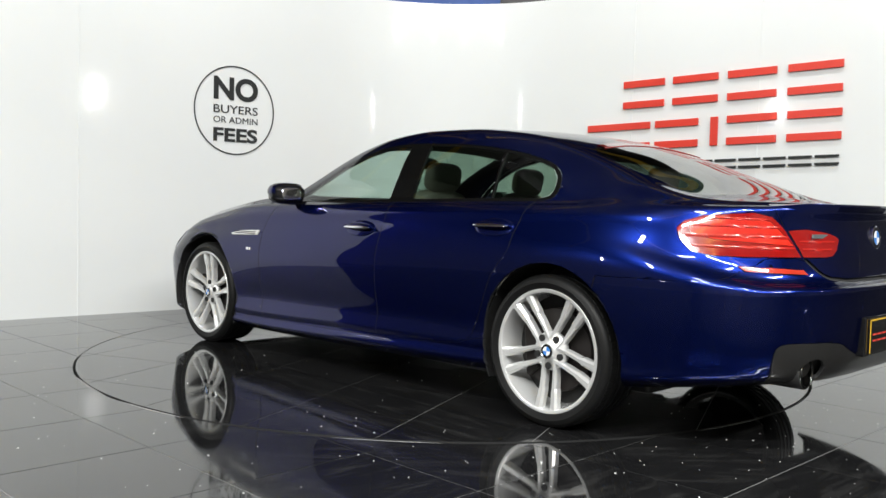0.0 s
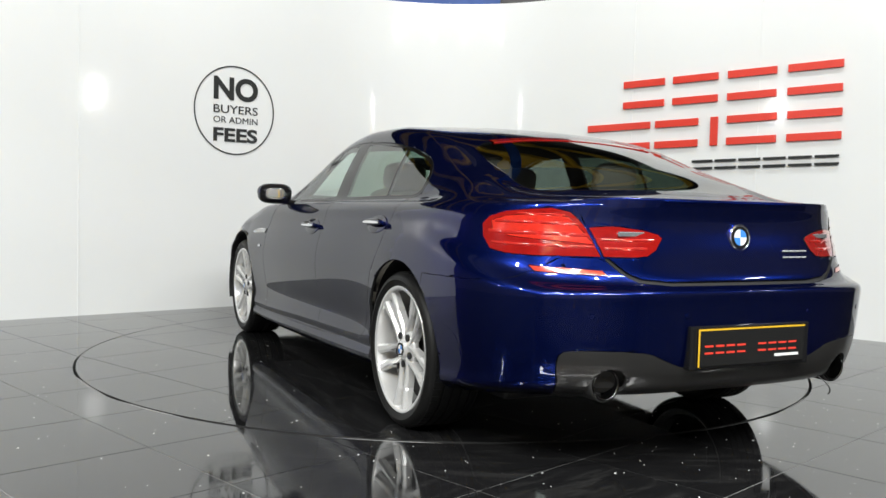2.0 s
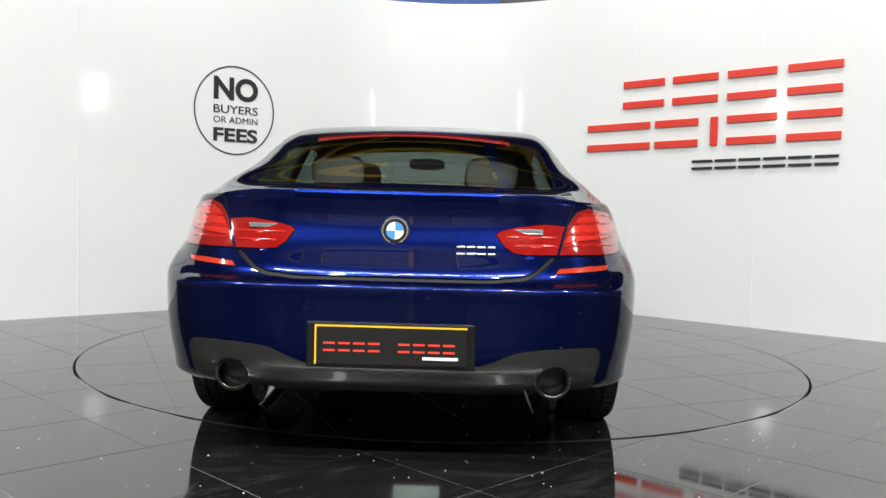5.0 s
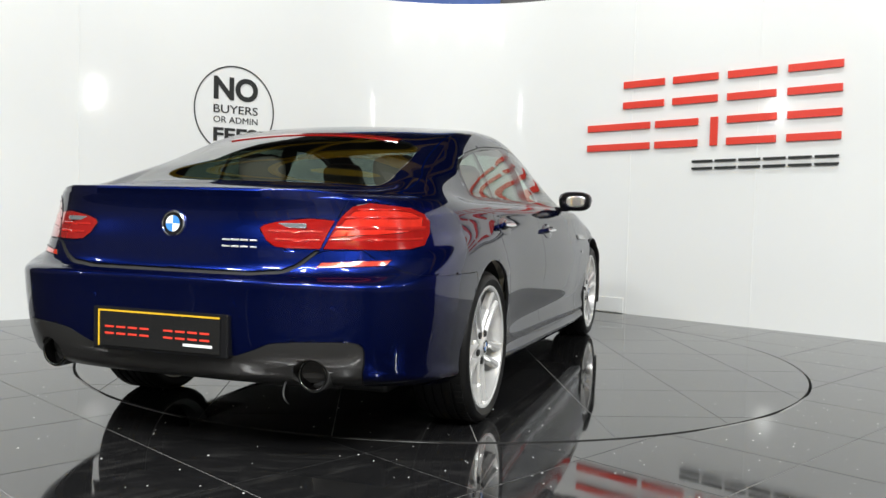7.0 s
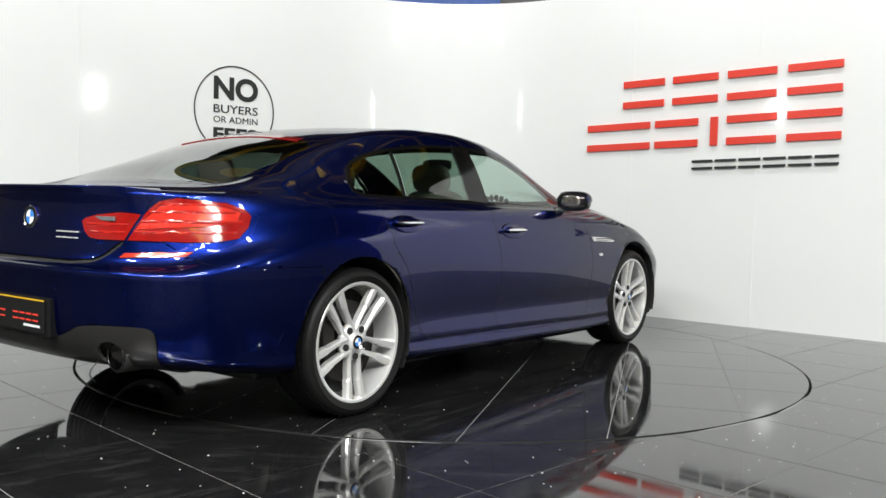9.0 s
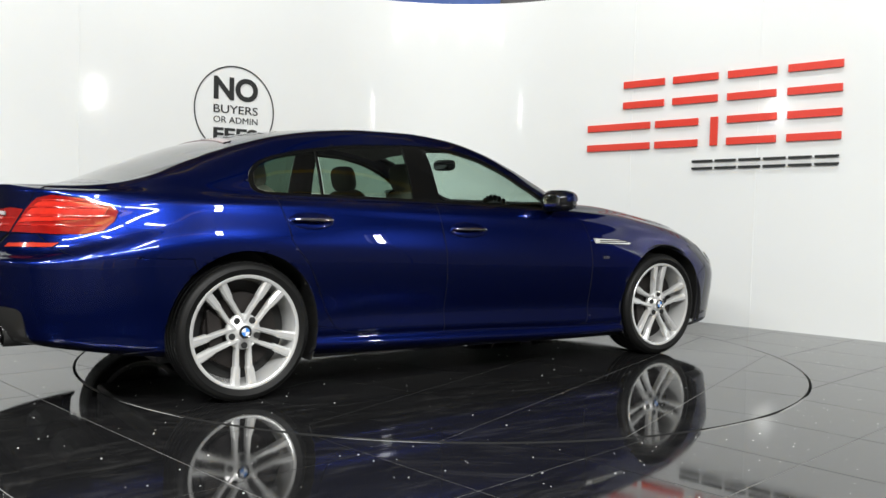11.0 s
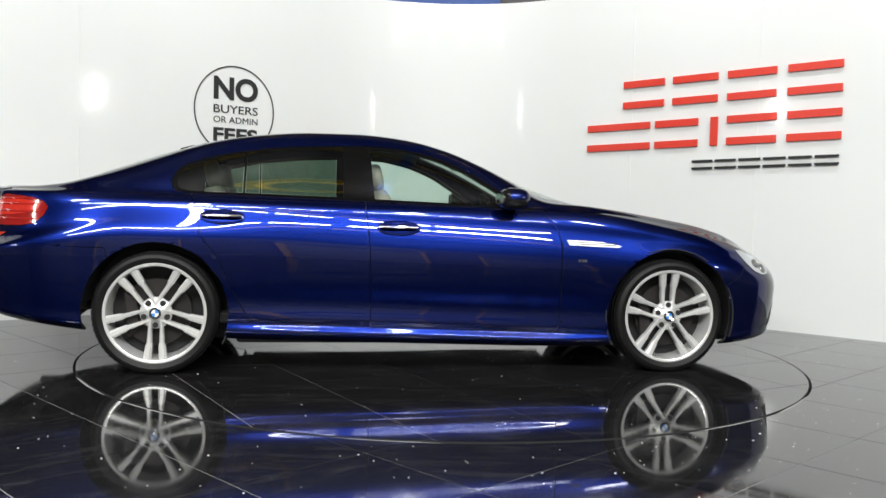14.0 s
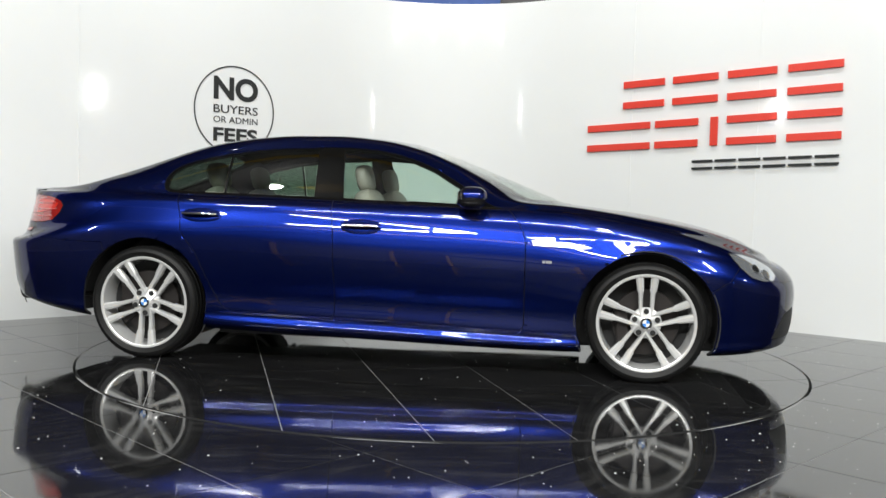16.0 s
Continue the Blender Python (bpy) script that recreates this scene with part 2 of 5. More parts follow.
def wall_washer(x, y, u, v):
    """An added, unseen tilted strip light on two rods that faces the wall."""
    bm = bmesh.new()
    box(bm, -0.65, 0.65, -0.10, 0.10, 0.015, 0.07, bevel=0.01)
    at = look((x, y, 4.6), (u, v, 0.6))
    ob = tagged(part("wall_washer", bm, LAMP_WHITE, at=at), "long white strip light tilted towards the wall", "lamp", "wall washers")
    # added baffle that hides the lamp from the car and its rear glass
    bm = bmesh.new()
    box(bm, -0.66, 0.66, -0.118, -0.106, -0.34, 0.07, bevel=0.003)
    part("shade_plate", bm, GREY_STEEL, ob, "dark plate that shades the car side")
    for sx in (-0.6, 0.6):
        top = at @ Vector((sx, 0, 0.07))
        rod = bmesh.new()
        box(rod, -0.004, 0.004, -0.004, 0.004, 0.0, 6.0 - top.z)
        part("hanger_rod", rod, GREY_STEEL, ob, at=at.inverted() @ Matrix.Translation(top))


for (x_, y_), (u_, v_) in ADDED_WASHERS:
    wall_washer(x_, y_, u_, v_)


def roller_shutter(x):
    """A panel of rounded slats in a frame, added unseen behind the camera for the paint to reflect."""
    bm = bmesh.new()
    for k in range(22):
        box(bm, -1.15, 1.15, -0.012, 0.02, 0.01 + k * 0.14, 0.145 + k * 0.14, bevel=0.008)
    sh = tagged(part("roller_shutter", bm, PANEL_GREY, at=pose(x, -11.96, 0)), "closed grey roller shutter of steel slats", "door", "shutters", "structure")
    for b in ((-1.25, -1.155), (1.155, 1.25)):
        bm = bmesh.new()
        box(bm, *b, -0.03, 0.06, 0.0, 3.2, bevel=0.006)
        part("guide_rail", bm, YELLOW, sh)
    bm = bmesh.new()
    box(bm, -1.25, 1.25, -0.03, 0.28, 3.2, 3.55, bevel=0.02)
    part("panel_box", bm, PANEL_GREY, sh)


for x_ in (-5.6, -1.9, 1.9, 5.6):
    roller_shutter(x_)


def lamp_stand(x, y, z):
    """A slim upright lamp head on a pole with three feet."""
    bm = bmesh.new()
    lathe(bm, [(0.0, 0.02), (0.016, 0.02), (0.016, z - 0.3), (0.0, z - 0.3)], 16, axis="Z")
    st = part("lamp_stand", bm, GREY_STEEL, at=pose(x, y, 0))
    tagged(st, "slim upright studio lamp on a grey steel stand", "lamp", "studio lamps")
    for k in range(3):
        bm = bmesh.new()
        box(bm, 0.0, 0.40, -0.012, 0.012, 0.0, 0.022, bevel=0.004)
        part("foot", bm, GREY_STEEL, st, at=pose(0, 0, 0, 0, 0, 120 * k))
    bm = bmesh.new()
    box(bm, -0.10, 0.10, -0.31, 0.31, 0.01, 0.07, bevel=0.01)
    part("lamp_head", bm, LAMP_WHITE, st, at=pose(-x, -y, 0) @ look((x, y, z), (x * 0.1, 1.0, 1.2)))


for x_, y_, z_ in STANDS:
    lamp_stand(x_, y_, z_)


# ---- floor and turntable ----
def clip_convex(poly, edge):
    """Sutherland-Hodgman against a convex outline that runs counter-clockwise."""
    out = poly
    for i in range(len(edge)):
        a, b = edge[i], edge[(i + 1) % len(edge)]
        src, out = out, []
        for k in range(len(src)):
            p, q = src[k], src[(k + 1) % len(src)]
            sp = (b[0] - a[0]) * (p[1] - a[1]) - (b[1] - a[1]) * (p[0] - a[0])
            sq = (b[0] - a[0]) * (q[1] - a[1]) - (b[1] - a[1]) * (q[0] - a[0])
            if sp >= 0:
                out.append(p)
            if (sp >= 0) != (sq >= 0):
                k2 = sp / (sp - sq)
                out.append((p[0] + (q[0] - p[0]) * k2, p[1] + (q[1] - p[1]) * k2))
        if not out:
            return []
    return out


def circle(r, n):
    return [(r * math.cos(2 * math.pi * k / n), r * math.sin(2 * math.pi * k / n)) for k in range(n)]


def tile_square(i, j, turn, off_u, off_v, joint):
    """Corners of tile (i, j) of a 0.6 m grid turned by some degrees."""
    c, s = math.cos(radians(turn)), math.sin(radians(turn))
    u0, v0 = off_u + i * 0.6 + joint / 2, off_v + j * 0.6 + joint / 2
    w = 0.6 - joint
    return [(c * u - s * v, s * u + c * v) for u, v in ((u0, v0), (u0 + w, v0), (u0 + w, v0 + w), (u0, v0 + w))]


def floor_tiles():
    bm = bmesh.new()
    o = circle(RING + 0.011, 128)
    big = [(-9, -12), (9, -12), (9, 7), (-9, 7)]
    from mathutils.geometry import delaunay_2d_cdt
    vs = [Vector(p) for p in big + o]
    es = [(i, (i + 1) % 4) for i in range(4)] + [(4 + i, 4 + (i + 1) % 128) for i in range(128)]
    v2, e2, f2, *_ = delaunay_2d_cdt(vs, es, [], 0, 1e-6)
    bv = [bm.verts.new((p.x, p.y, -0.0018 if p.length > RING + 0.02 else -0.0019)) for p in v2]
    for f in f2:
        c = sum((v2[i] for i in f), Vector((0, 0))) / len(f)
        if c.length > RING - 0.01:
            bm.faces.new([bv[i] for i in f])
    ex = bmesh.ops.extrude_face_region(bm, geom=bm.faces[:])
    bmesh.ops.translate(bm, vec=(0, 0, -0.15), verts=[g for g in ex["geom"] if isinstance(g, bmesh.types.BMVert)])
    bmesh.ops.recalc_face_normals(bm, faces=bm.faces[:])
    floor = part("floor", bm, GROUT)
    tagged(floor, "polished black tiled showroom floor with pale joints", "floor", kind="structure")
    ring = circle(RING + 0.006, 128)
    shared = None
    rest = bmesh.new()
    for i in range(-22, 23):
        for j in range(-22, 23):
            q = tile_square(i, j, 45, -0.13, -0.32, 0.004)
            cx, cy = sum(p[0] for p in q) / 4, sum(p[1] for p in q) / 4
            if abs(cx) > 8.6 or cy < -11.6 or cy > 6.5:
                continue
            far = [math.hypot(*p) for p in q]
            near = -4.9 < cy < 3.6 and abs(cx) < 4.4 and math.hypot(cx, cy + 1.0) < 4.6
            if max(far) < RING:
                continue
            if min(far) > RING + 0.3 or (min(far) > RING and not segment_hits(q)):
                if near:
                    if shared is None:
                        b = bmesh.new()
                        box(b, -0.298, 0.298, -0.298, 0.298, -0.0015, 0.0, bevel=0.0005)
                        shared = mesh_from(b, "tile", TILE)
                    ob = new("tile", shared)
                    ob.parent = floor
                    ob.matrix_basis = pose(cx, cy, 0, 0, 0, 45)
                else:
                    slab(rest, q, -0.0016, 0.0)
                continue
            vs = [Vector(p) for p in q] + [Vector(p) for p in ring]
            es = [(k, (k + 1) % 4) for k in range(4)] + [(4 + k, 4 + (k + 1) % 128) for k in range(128)]
            v2, e2, f2, *_ = delaunay_2d_cdt(vs, es, [], 0, 1e-6)
            b = bmesh.new()
            bv = [b.verts.new((p.x, p.y, 0.0)) for p in v2]
            for f in f2:
                c = sum((v2[k] for k in f), Vector((0, 0))) / len(f)
                if c.length > RING + 0.0055 and point_in(c, q):
                    b.faces.new([bv[k] for k in f])
            for v in [v for v in b.verts if not v.link_faces]:
                b.verts.remove(v)
            if not b.faces:
                b.free()
                continue
            ex = bmesh.ops.extrude_face_region(b, geom=b.faces[:])
            bmesh.ops.translate(b, vec=(0, 0, -0.0016), verts=[g for g in ex["geom"] if isinstance(g, bmesh.types.BMVert)])
            bmesh.ops.recalc_face_normals(b, faces=b.faces[:])
            part("tile", b, TILE, floor)
    tagged(part("far_tiles", rest, TILE, floor), kind="stuff")
    return floor


def point_in(p, poly):
    hit, n = False, len(poly)
    for i in range(n):
        a, b = poly[i], poly[(i + 1) % n]
        if (a[1] > p[1]) != (b[1] > p[1]) and p[0] < (b[0] - a[0]) * (p[1] - a[1]) / (b[1] - a[1]) + a[0]:
            hit = not hit
    return hit


def segment_hits(q):
    for k in range(4):
        a, b = Vector(q[k]), Vector(q[(k + 1) % 4])
        d = b - a
        t = max(0, min(1, -a.dot(d) / d.length_squared))
        if (a + d * t).length < RING + 0.01:
            return True
    return False


def turntable():
    bm = bmesh.new()
    slab(bm, circle(RING - 0.012, 128), -0.12, -0.0018)
    t = part("turntable", bm, GROUT)
    tagged(t, "round turntable paved with polished black tiles", "turntable")
    edge = circle(RING - 0.010, 128)
    for i in range(-6, 7):
        for j in range(-6, 7):
            # grid of the disc, laid out from the axis
            q = tile_square(i, j, 23.0, 0.17 + CAR_X * math.cos(radians(23)) + CAR_Y * math.sin(radians(23)),
                            -0.20 - CAR_X * math.sin(radians(23)) + CAR_Y * math.cos(radians(23)), 0.004)
            q = clip_convex(q, edge)
            if len(q) < 3:
                continue
            b = bmesh.new()
            slab(b, q, -0.0016, 0.0)
            part("tile", b, TILE, t)
    rim = bmesh.new()
    lathe(rim, [(RING - 0.0118, -0.0022), (RING - 0.0118, -0.1), (RING - 0.0094, -0.1), (RING - 0.0094, 0.0006), (RING - 0.0099, 0.0006)], 128, axis="Z", close=True)
    part("edge_trim", rim, GAP_SHADE, t)
    return t


def dust_specks(name, count, inside, parent, seed):
    bm = bmesh.new()
    rnd = random.Random(seed)
    while count:
        x, y = rnd.uniform(-3.4, 3.4), rnd.uniform(-3.5, 1.8)
        if inside:
            x, y = x * 0.65, rnd.uniform(-2.2, 2.2)
        d = math.hypot(x, y)
        if (d > RING - 0.05) if inside else (d < RING + 0.05 or rnd.random() > 0.55 + 0.15 * x):
            continue
        count -= 1
        r = rnd.choice((0.0015, 0.002, 0.0025, 0.003, 0.0045))
        slab(bm, [(x + r * rnd.uniform(0.5, 1) * math.cos(k * 1.05), y + r * rnd.uniform(0.5, 1) * math.sin(k * 1.05)) for k in range(6)], 0.0, 0.0015)
    return tagged(part(name, bm, DUST, parent), "" if parent else "pale dust specks lying on the black tiles", "" if parent else "dust", kind="stuff")


floor_tiles()
table = turntable()
dust_specks("floor_dust", 520, False, None, 5)
dust_specks("dust_specks", 160, True, table, 8)

# ---- car materials ----
PAINT = material("metallic_blue_paint", (0.0031, 0.0100, 0.096), 0.27, metal=0.9, grain=0.25, grain_size=900, coat=0.9)
# the metal flakes do not whiten at a slant under the lacquer
PAINT.node_tree.nodes["Principled BSDF"].inputs["Specular Tint"].default_value = (0.02, 0.03, 0.10, 1)
PAINT.node_tree.nodes["Principled BSDF"].inputs["Coat IOR"].default_value = 1.45
PAINT.node_tree.nodes["Principled BSDF"].inputs["Coat Roughness"].default_value = 0.006
BLACK_GLOSS = material("gloss_black_trim", (0.008, 0.008, 0.009), 0.08, grain=0.2, grain_size=60)
BLACK_SATIN = material("satin_black_trim", (0.004, 0.004, 0.004), 0.12, spec=0.25, grain=0.2, grain_size=60)
BLACK_PLASTIC = material("matt_black_plastic", (0.012, 0.012, 0.012), 0.6, grain=0.3, grain_size=120, bump=0.1, bump_size=600)
DIFFUSER_GREY = material("dark_grey_trim", (0.019, 0.0185, 0.018), 0.30, grain=0.12, grain_size=80, coat=0.3)
CHROME = material("chrome", (0.82, 0.82, 0.83), 0.06, metal=1.0, grain=0.04, grain_size=30)
ALLOY = material("silver_alloy", (0.74, 0.74, 0.73), 0.26, metal=0.5, grain=0.05, grain_size=60, coat=0.5)
ALLOY_DARK = material("dark_brake_iron", (0.014, 0.011, 0.010), 0.55, metal=0.3, grain=0.4, grain_size=60)
RUBBER = material("tyre_rubber", (0.006, 0.006, 0.006), 0.5, spec=0.22, grain=0.3, grain_size=70, bump=0.15, bump_size=300)
RED_LENS = material("red_lamp_lens", (0.24, 0.006, 0.005), 0.10, grain=0.5, grain_size=22, coat=1.0)
# brighter red than the lens around it, without emission
RED_BAND = material("ribbed_red_lens", (0.50, 0.022, 0.012), 0.12, grain=0.45, grain_size=40, coat=1.0)
RED_GUIDE = material("pale_red_light_guide", (0.36, 0.013, 0.009), 0.12, grain=0.5, grain_size=30, coat=1.0)
AMBER_RED = material("red_reflector", (0.42, 0.03, 0.015), 0.15, grain=0.2, grain_size=200, coat=1.0)
LAMP_CLEAR = material("pale_lamp_unit", (0.42, 0.44, 0.46), 0.10, metal=0.75, grain=0.3, grain_size=40, coat=1.0)
TRIM_DARK = material("dark_cabin_lining", (0.02, 0.019, 0.018), 0.8, grain=0.2, grain_size=60)
LEATHER = material("ivory_leather", (0.38, 0.35, 0.30), 0.5, grain=0.08, grain_size=90, bump=0.15, bump_size=250)
PIPE = material("dark_chrome", (0.12, 0.12, 0.12), 0.15, metal=1.0, grain=0.1, grain_size=30)
LOGO_BLUE = material("roundel_blue", (0.05, 0.22, 0.62), 0.15, grain=0.05)
LOGO_WHITE = material("roundel_white", (0.80, 0.80, 0.80), 0.15, grain=0.03)
PLATE_YELLOW = material("plate_yellow", (0.70, 0.42, 0.02), 0.4, grain=0.05)
PLATE_BLACK = material("plate_black", (0.012, 0.012, 0.012), 0.12, grain=0.2)
GLASS_TINT = pane_material("privacy_glass", (0.24, 0.33, 0.27))
GLASS = pane_material("green_tint_glass", (0.72, 0.84, 0.78))
GLASS_REAR = pane_material("rear_glass", (0.20, 0.23, 0.21), ior=2.1)


# ---- the car's skin ----
def curve(*knots):
    """Monotone cubic through (x, value) knots."""
    kx, ky = np.array([k[0] for k in knots], float), np.array([k[1] for k in knots], float)
    h, d = np.diff(kx), np.diff(ky) / np.diff(kx)
    m = np.zeros(len(kx))
    m[0], m[-1] = d[0], d[-1]
    for i in range(1, len(kx) - 1):
        if d[i - 1] * d[i] > 0:
            a, b = 2 * h[i] + h[i - 1], h[i] + 2 * h[i - 1]
            m[i] = (a + b) / (a / d[i - 1] + b / d[i])

    def f(x):
        x = np.clip(np.asarray(x, float), kx[0], kx[-1])
        i = np.clip(np.searchsorted(kx, x) - 1, 0, len(h) - 1)
        t = (x - kx[i]) / h[i]
        return ((1 + 2 * t) * (1 - t) ** 2 * ky[i] + t * (1 - t) ** 2 * h[i] * m[i] + t * t * (3 - 2 * t) * ky[i + 1] + t * t * (t - 1) * h[i] * m[i + 1])
    return f


# rows of the flank, from the sill up to the belt: heights at x = -2.4, -1.6, 0, 1.0, 1.6, 2.25; half width; tail and nose ends;
# roundness of tail and nose in plan; swell at the rear and front wheels
FLANK = [
    ((0.305, 0.215, 0.168, 0.155, 0.158, 0.180), 0.872, -2.500, 2.300, 3.60, 2.90, 0.000, 0.000),
    ((0.330, 0.255, 0.210, 0.190, 0.190, 0.205), 0.919, -2.540, 2.355, 3.70, 2.90, 0.003, 0.003),
    ((0.370, 0.305, 0.262, 0.236, 0.240, 0.250), 0.898, -2.560, 2.375, 3.80, 2.90, 0.026, 0.024),
    ((0.400, 0.335, 0.294, 0.268, 0.270, 0.280), 0.909, -2.572, 2.385, 3.80, 2.90, 0.018, 0.016),
    ((0.450, 0.410, 0.378, 0.355, 0.345, 0.340), 0.895, -2.582, 2.395, 3.80, 2.90, 0.042, 0.034),
    ((0.540, 0.520, 0.480, 0.460, 0.460, 0.420), 0.916, -2.590, 2.402, 3.80, 2.90, 0.034, 0.024),
    ((0.630, 0.650, 0.610, 0.590, 0.590, 0.500), 0.933, -2.598, 2.405, 3.80, 2.90, 0.021, 0.012),
    ((0.672, 0.745, 0.690, 0.650, 0.645, 0.540), 0.930, -2.604, 2.400, 3.80, 2.90, 0.020, 0.010),
    ((0.692, 0.810, 0.750, 0.710, 0.690, 0.570), 0.919, -2.598, 2.392, 3.70, 2.90, 0.016, 0.006),
    ((0.718, 0.868, 0.808, 0.765, 0.735, 0.600), 0.905, -2.548, 2.378, 3.50, 2.90, 0.006, 0.000),
    ((0.820, 0.915, 0.865, 0.820, 0.765, 0.630), 0.888, -2.533, 2.352, 3.30, 2.90, 0.004, 0.000),
    ((0.920, 0.955, 0.922, 0.880, 0.800, 0.655), 0.875, -2.510, 2.325, 3.20, 2.80, 0.004, 0.000),
    ((1.000, 0.985, 0.962, 0.935, 0.842, 0.675), 0.848, -2.528, 2.288, 3.15, 2.70, 0.004, -0.005),
]
PER, N_REAR, N_MID, N_NOSE = 7, 76, 116, 64
SHRINK = 1.005
RAIL_Y = curve((-2.5, 0.66), (-2.2, 0.665), (-2.0, 0.665), (-1.7, 0.655), (-1.4, 0.64), (-1.0, 0.63), (-0.5, 0.625), (0.0, 0.62), (0.3, 0.63),
               (0.6, 0.66), (0.8, 0.68), (1.0, 0.67), (1.4, 0.62), (1.9, 0.56), (2.3, 0.5))
RAIL_Z = curve((-2.5, 1.0), (-2.2, 1.004), (-2.05, 1.025), (-1.8, 1.108), (-1.64, 1.158), (-1.5, 1.206), (-1.35, 1.258), (-1.16, 1.311), (-0.92, 1.350),
               (-0.66, 1.371), (-0.4, 1.373), (-0.12, 1.350), (0.13, 1.294), (0.35, 1.211), (0.53, 1.122), (0.76, 1.006), (0.9, 0.985),
               (1.01, 0.974), (1.21, 0.951), (1.45, 0.917), (1.68, 0.882), (1.9, 0.832), (2.1, 0.758), (2.23, 0.705), (2.40, 0.62))
SPINE_Z = curve((-2.5, 1.004), (-2.2, 1.012), (-2.06, 1.045), (-1.8, 1.155), (-1.5, 1.262), (-1.2, 1.335), (-0.9, 1.376), (-0.6, 1.391), (-0.3, 1.389),
                (0.0, 1.362), (0.3, 1.272), (0.6, 1.155), (0.9, 1.038), (1.02, 0.994), (1.2, 0.972), (1.5, 0.938), (1.8, 0.880), (2.1, 0.79), (2.35, 0.66))
GREEN = curve((-2.2, 0.0), (-1.95, 0.1), (-1.5, 1.0), (0.5, 1.0), (0.72, 0.8), (0.95, 0.0))


def flank_width(row, x):
    return row[1] + row[6] * np.exp(-(np.clip(x + 1.5, 0, 9) / 0.42) ** 2) + row[7] * np.exp(-(np.clip(1.45 - x, 0, 9) / 0.40) ** 2) + 0.004 * np.clip(-x - 1.5, 0, 1) - 0.024 * np.clip((x - 0.2) / 1.2, 0, 1) ** 2


def flank_loop(row):
    """Plan points of one row from the middle of the tail to the middle of the nose."""
    hs, w, xr, xf, nr, nf, br, bf = row
    zf = curve(*zip((-2.4, -1.6, 0.0, 1.0, 1.6, 2.25), hs))
    phi = np.linspace(0, math.pi / 2, 900)

    def arc(x_end, x_mid, n, count):
        x = x_mid + (x_end - x_mid) * np.cos(phi) ** (2 / n)
        f = np.sin(phi) ** (2 / n)
        y = flank_width(row, x) * f
        s = np.concatenate([[0], np.cumsum(np.hypot(np.diff(x), np.diff(y)))])
        at = np.linspace(0, s[-1], count + 1)
        return np.interp(at, s, x), np.interp(at, s, y), np.interp(at, s, f)
    xa, ya, fa = arc(xr, -1.5, nr, N_REAR)
    xm = np.linspace(-1.5, 1.5, N_MID + 1)
    xb, yb, fb = arc(xf, 1.5, nf, N_NOSE)
    x = np.concatenate([xa[:-1], xm, xb[::-1][1:]])
    y = np.concatenate([ya[:-1], flank_width(row, xm), yb[::-1][1:]])
    f = np.concatenate([fa[:-1], np.ones(len(xm)), fb[::-1][1:]])
    return x, y, zf(x), f


def soften(line, sigma):
    """Gaussian smoothing along the section; the foot stays, the spine mirrors."""
    k = np.exp(-0.5 * (np.arange(-12, 13) / sigma) ** 2)
    k /= k.sum()
    head = 2 * line[:1] - line[12:0:-1]
    tail = line[-2:-14:-1] * np.array([1, -1, 1])
    p = np.concatenate([head, line, tail])
    return np.stack([np.convolve(p[:, c], k, "valid") for c in range(3)], 1)


def catmull(pts, k):
    """Smooth line through the row points at places k."""
    n = len(pts)
    a = np.clip(k.astype(int), 0, n - 2)
    t = (k - a)[:, None]
    p0, p1, p2, p3 = pts[np.maximum(a - 1, 0)], pts[a], pts[a + 1], pts[np.minimum(a + 2, n - 1)]
    return 0.5 * (2 * p1 + (p2 - p0) * t + (2 * p0 - 5 * p1 + 4 * p2 - p3) * t ** 2 + (3 * p1 - p0 - 3 * p2 + p3) * t ** 3)


def skin():
    loops = [flank_loop(r) for r in FLANK]
    n_u = len(loops[0][0])
    k = np.arange((len(FLANK) - 1) * PER + 1) / PER
    cols = []
    for i in range(n_u):
        pts = np.array([(l[0][i], l[1][i], l[2][i]) for l in loops])
        low = catmull(pts, k)
        xa, ya, za = pts[-1]
        fac = loops[-1][3][i]
        xe = xa
        if xa < -2.0:
            xe = -2.0 + (xa + 2.0) * 0.45
        if xa > 1.7:
            xe = 1.7 + (xa - 1.7) * 0.68
        up = []
        n1, n2, n3 = 8, 24, 36
        total = n1 + n2 + n3
        for q in range(1, total + 1):
            x = xa + (xe - xa) * q / total
            w = float(flank_width(FLANK[-1], x))
            z_row = float(loops_z(x))
            yc, zc, ze, g = float(RAIL_Y(x)), 0.98 + (float(RAIL_Z(x)) - 0.98) * SHRINK, float(SPINE_Z(x)) + 0.006, float(GREEN(x))
            ax, az = w, z_row
            bx, bz = g * (w - 0.035) + (1 - g) * (ax + 0.3 * (yc - ax)), g * (z_row + 0.014) + (1 - g) * (az + 0.45 * (zc - az))
            if q <= n1:
                t = q / n1
                y, z = ax + (bx - ax) * t, az + (bz - az) * t
            elif q <= n1 + n2:
                t = (q - n1) / n2
                bow = 0.018 * math.sin(math.pi * t)
                y, z = bx + (yc - bx) * t + bow * g, bz + (zc - bz) * t + bow * 0.4 + (1 - g) * 0.012 * math.sin(math.pi * t)
            else:
                t = (q - n1 - n2) / n3
                y = yc * (1 - t)
                z = ze - (ze - zc) * (1 - t) ** 2
            up.append((x, y * fac, z))
        line = np.concatenate([low, np.array(up)])
        crisp = np.clip((len(low) + 2 - np.arange(len(line))) / 8, 0, 1)[:, None]
        cols.append(soften(line, 1.6) * crisp + soften(line, 2.4) * (1 - crisp))
    return np.array(cols)


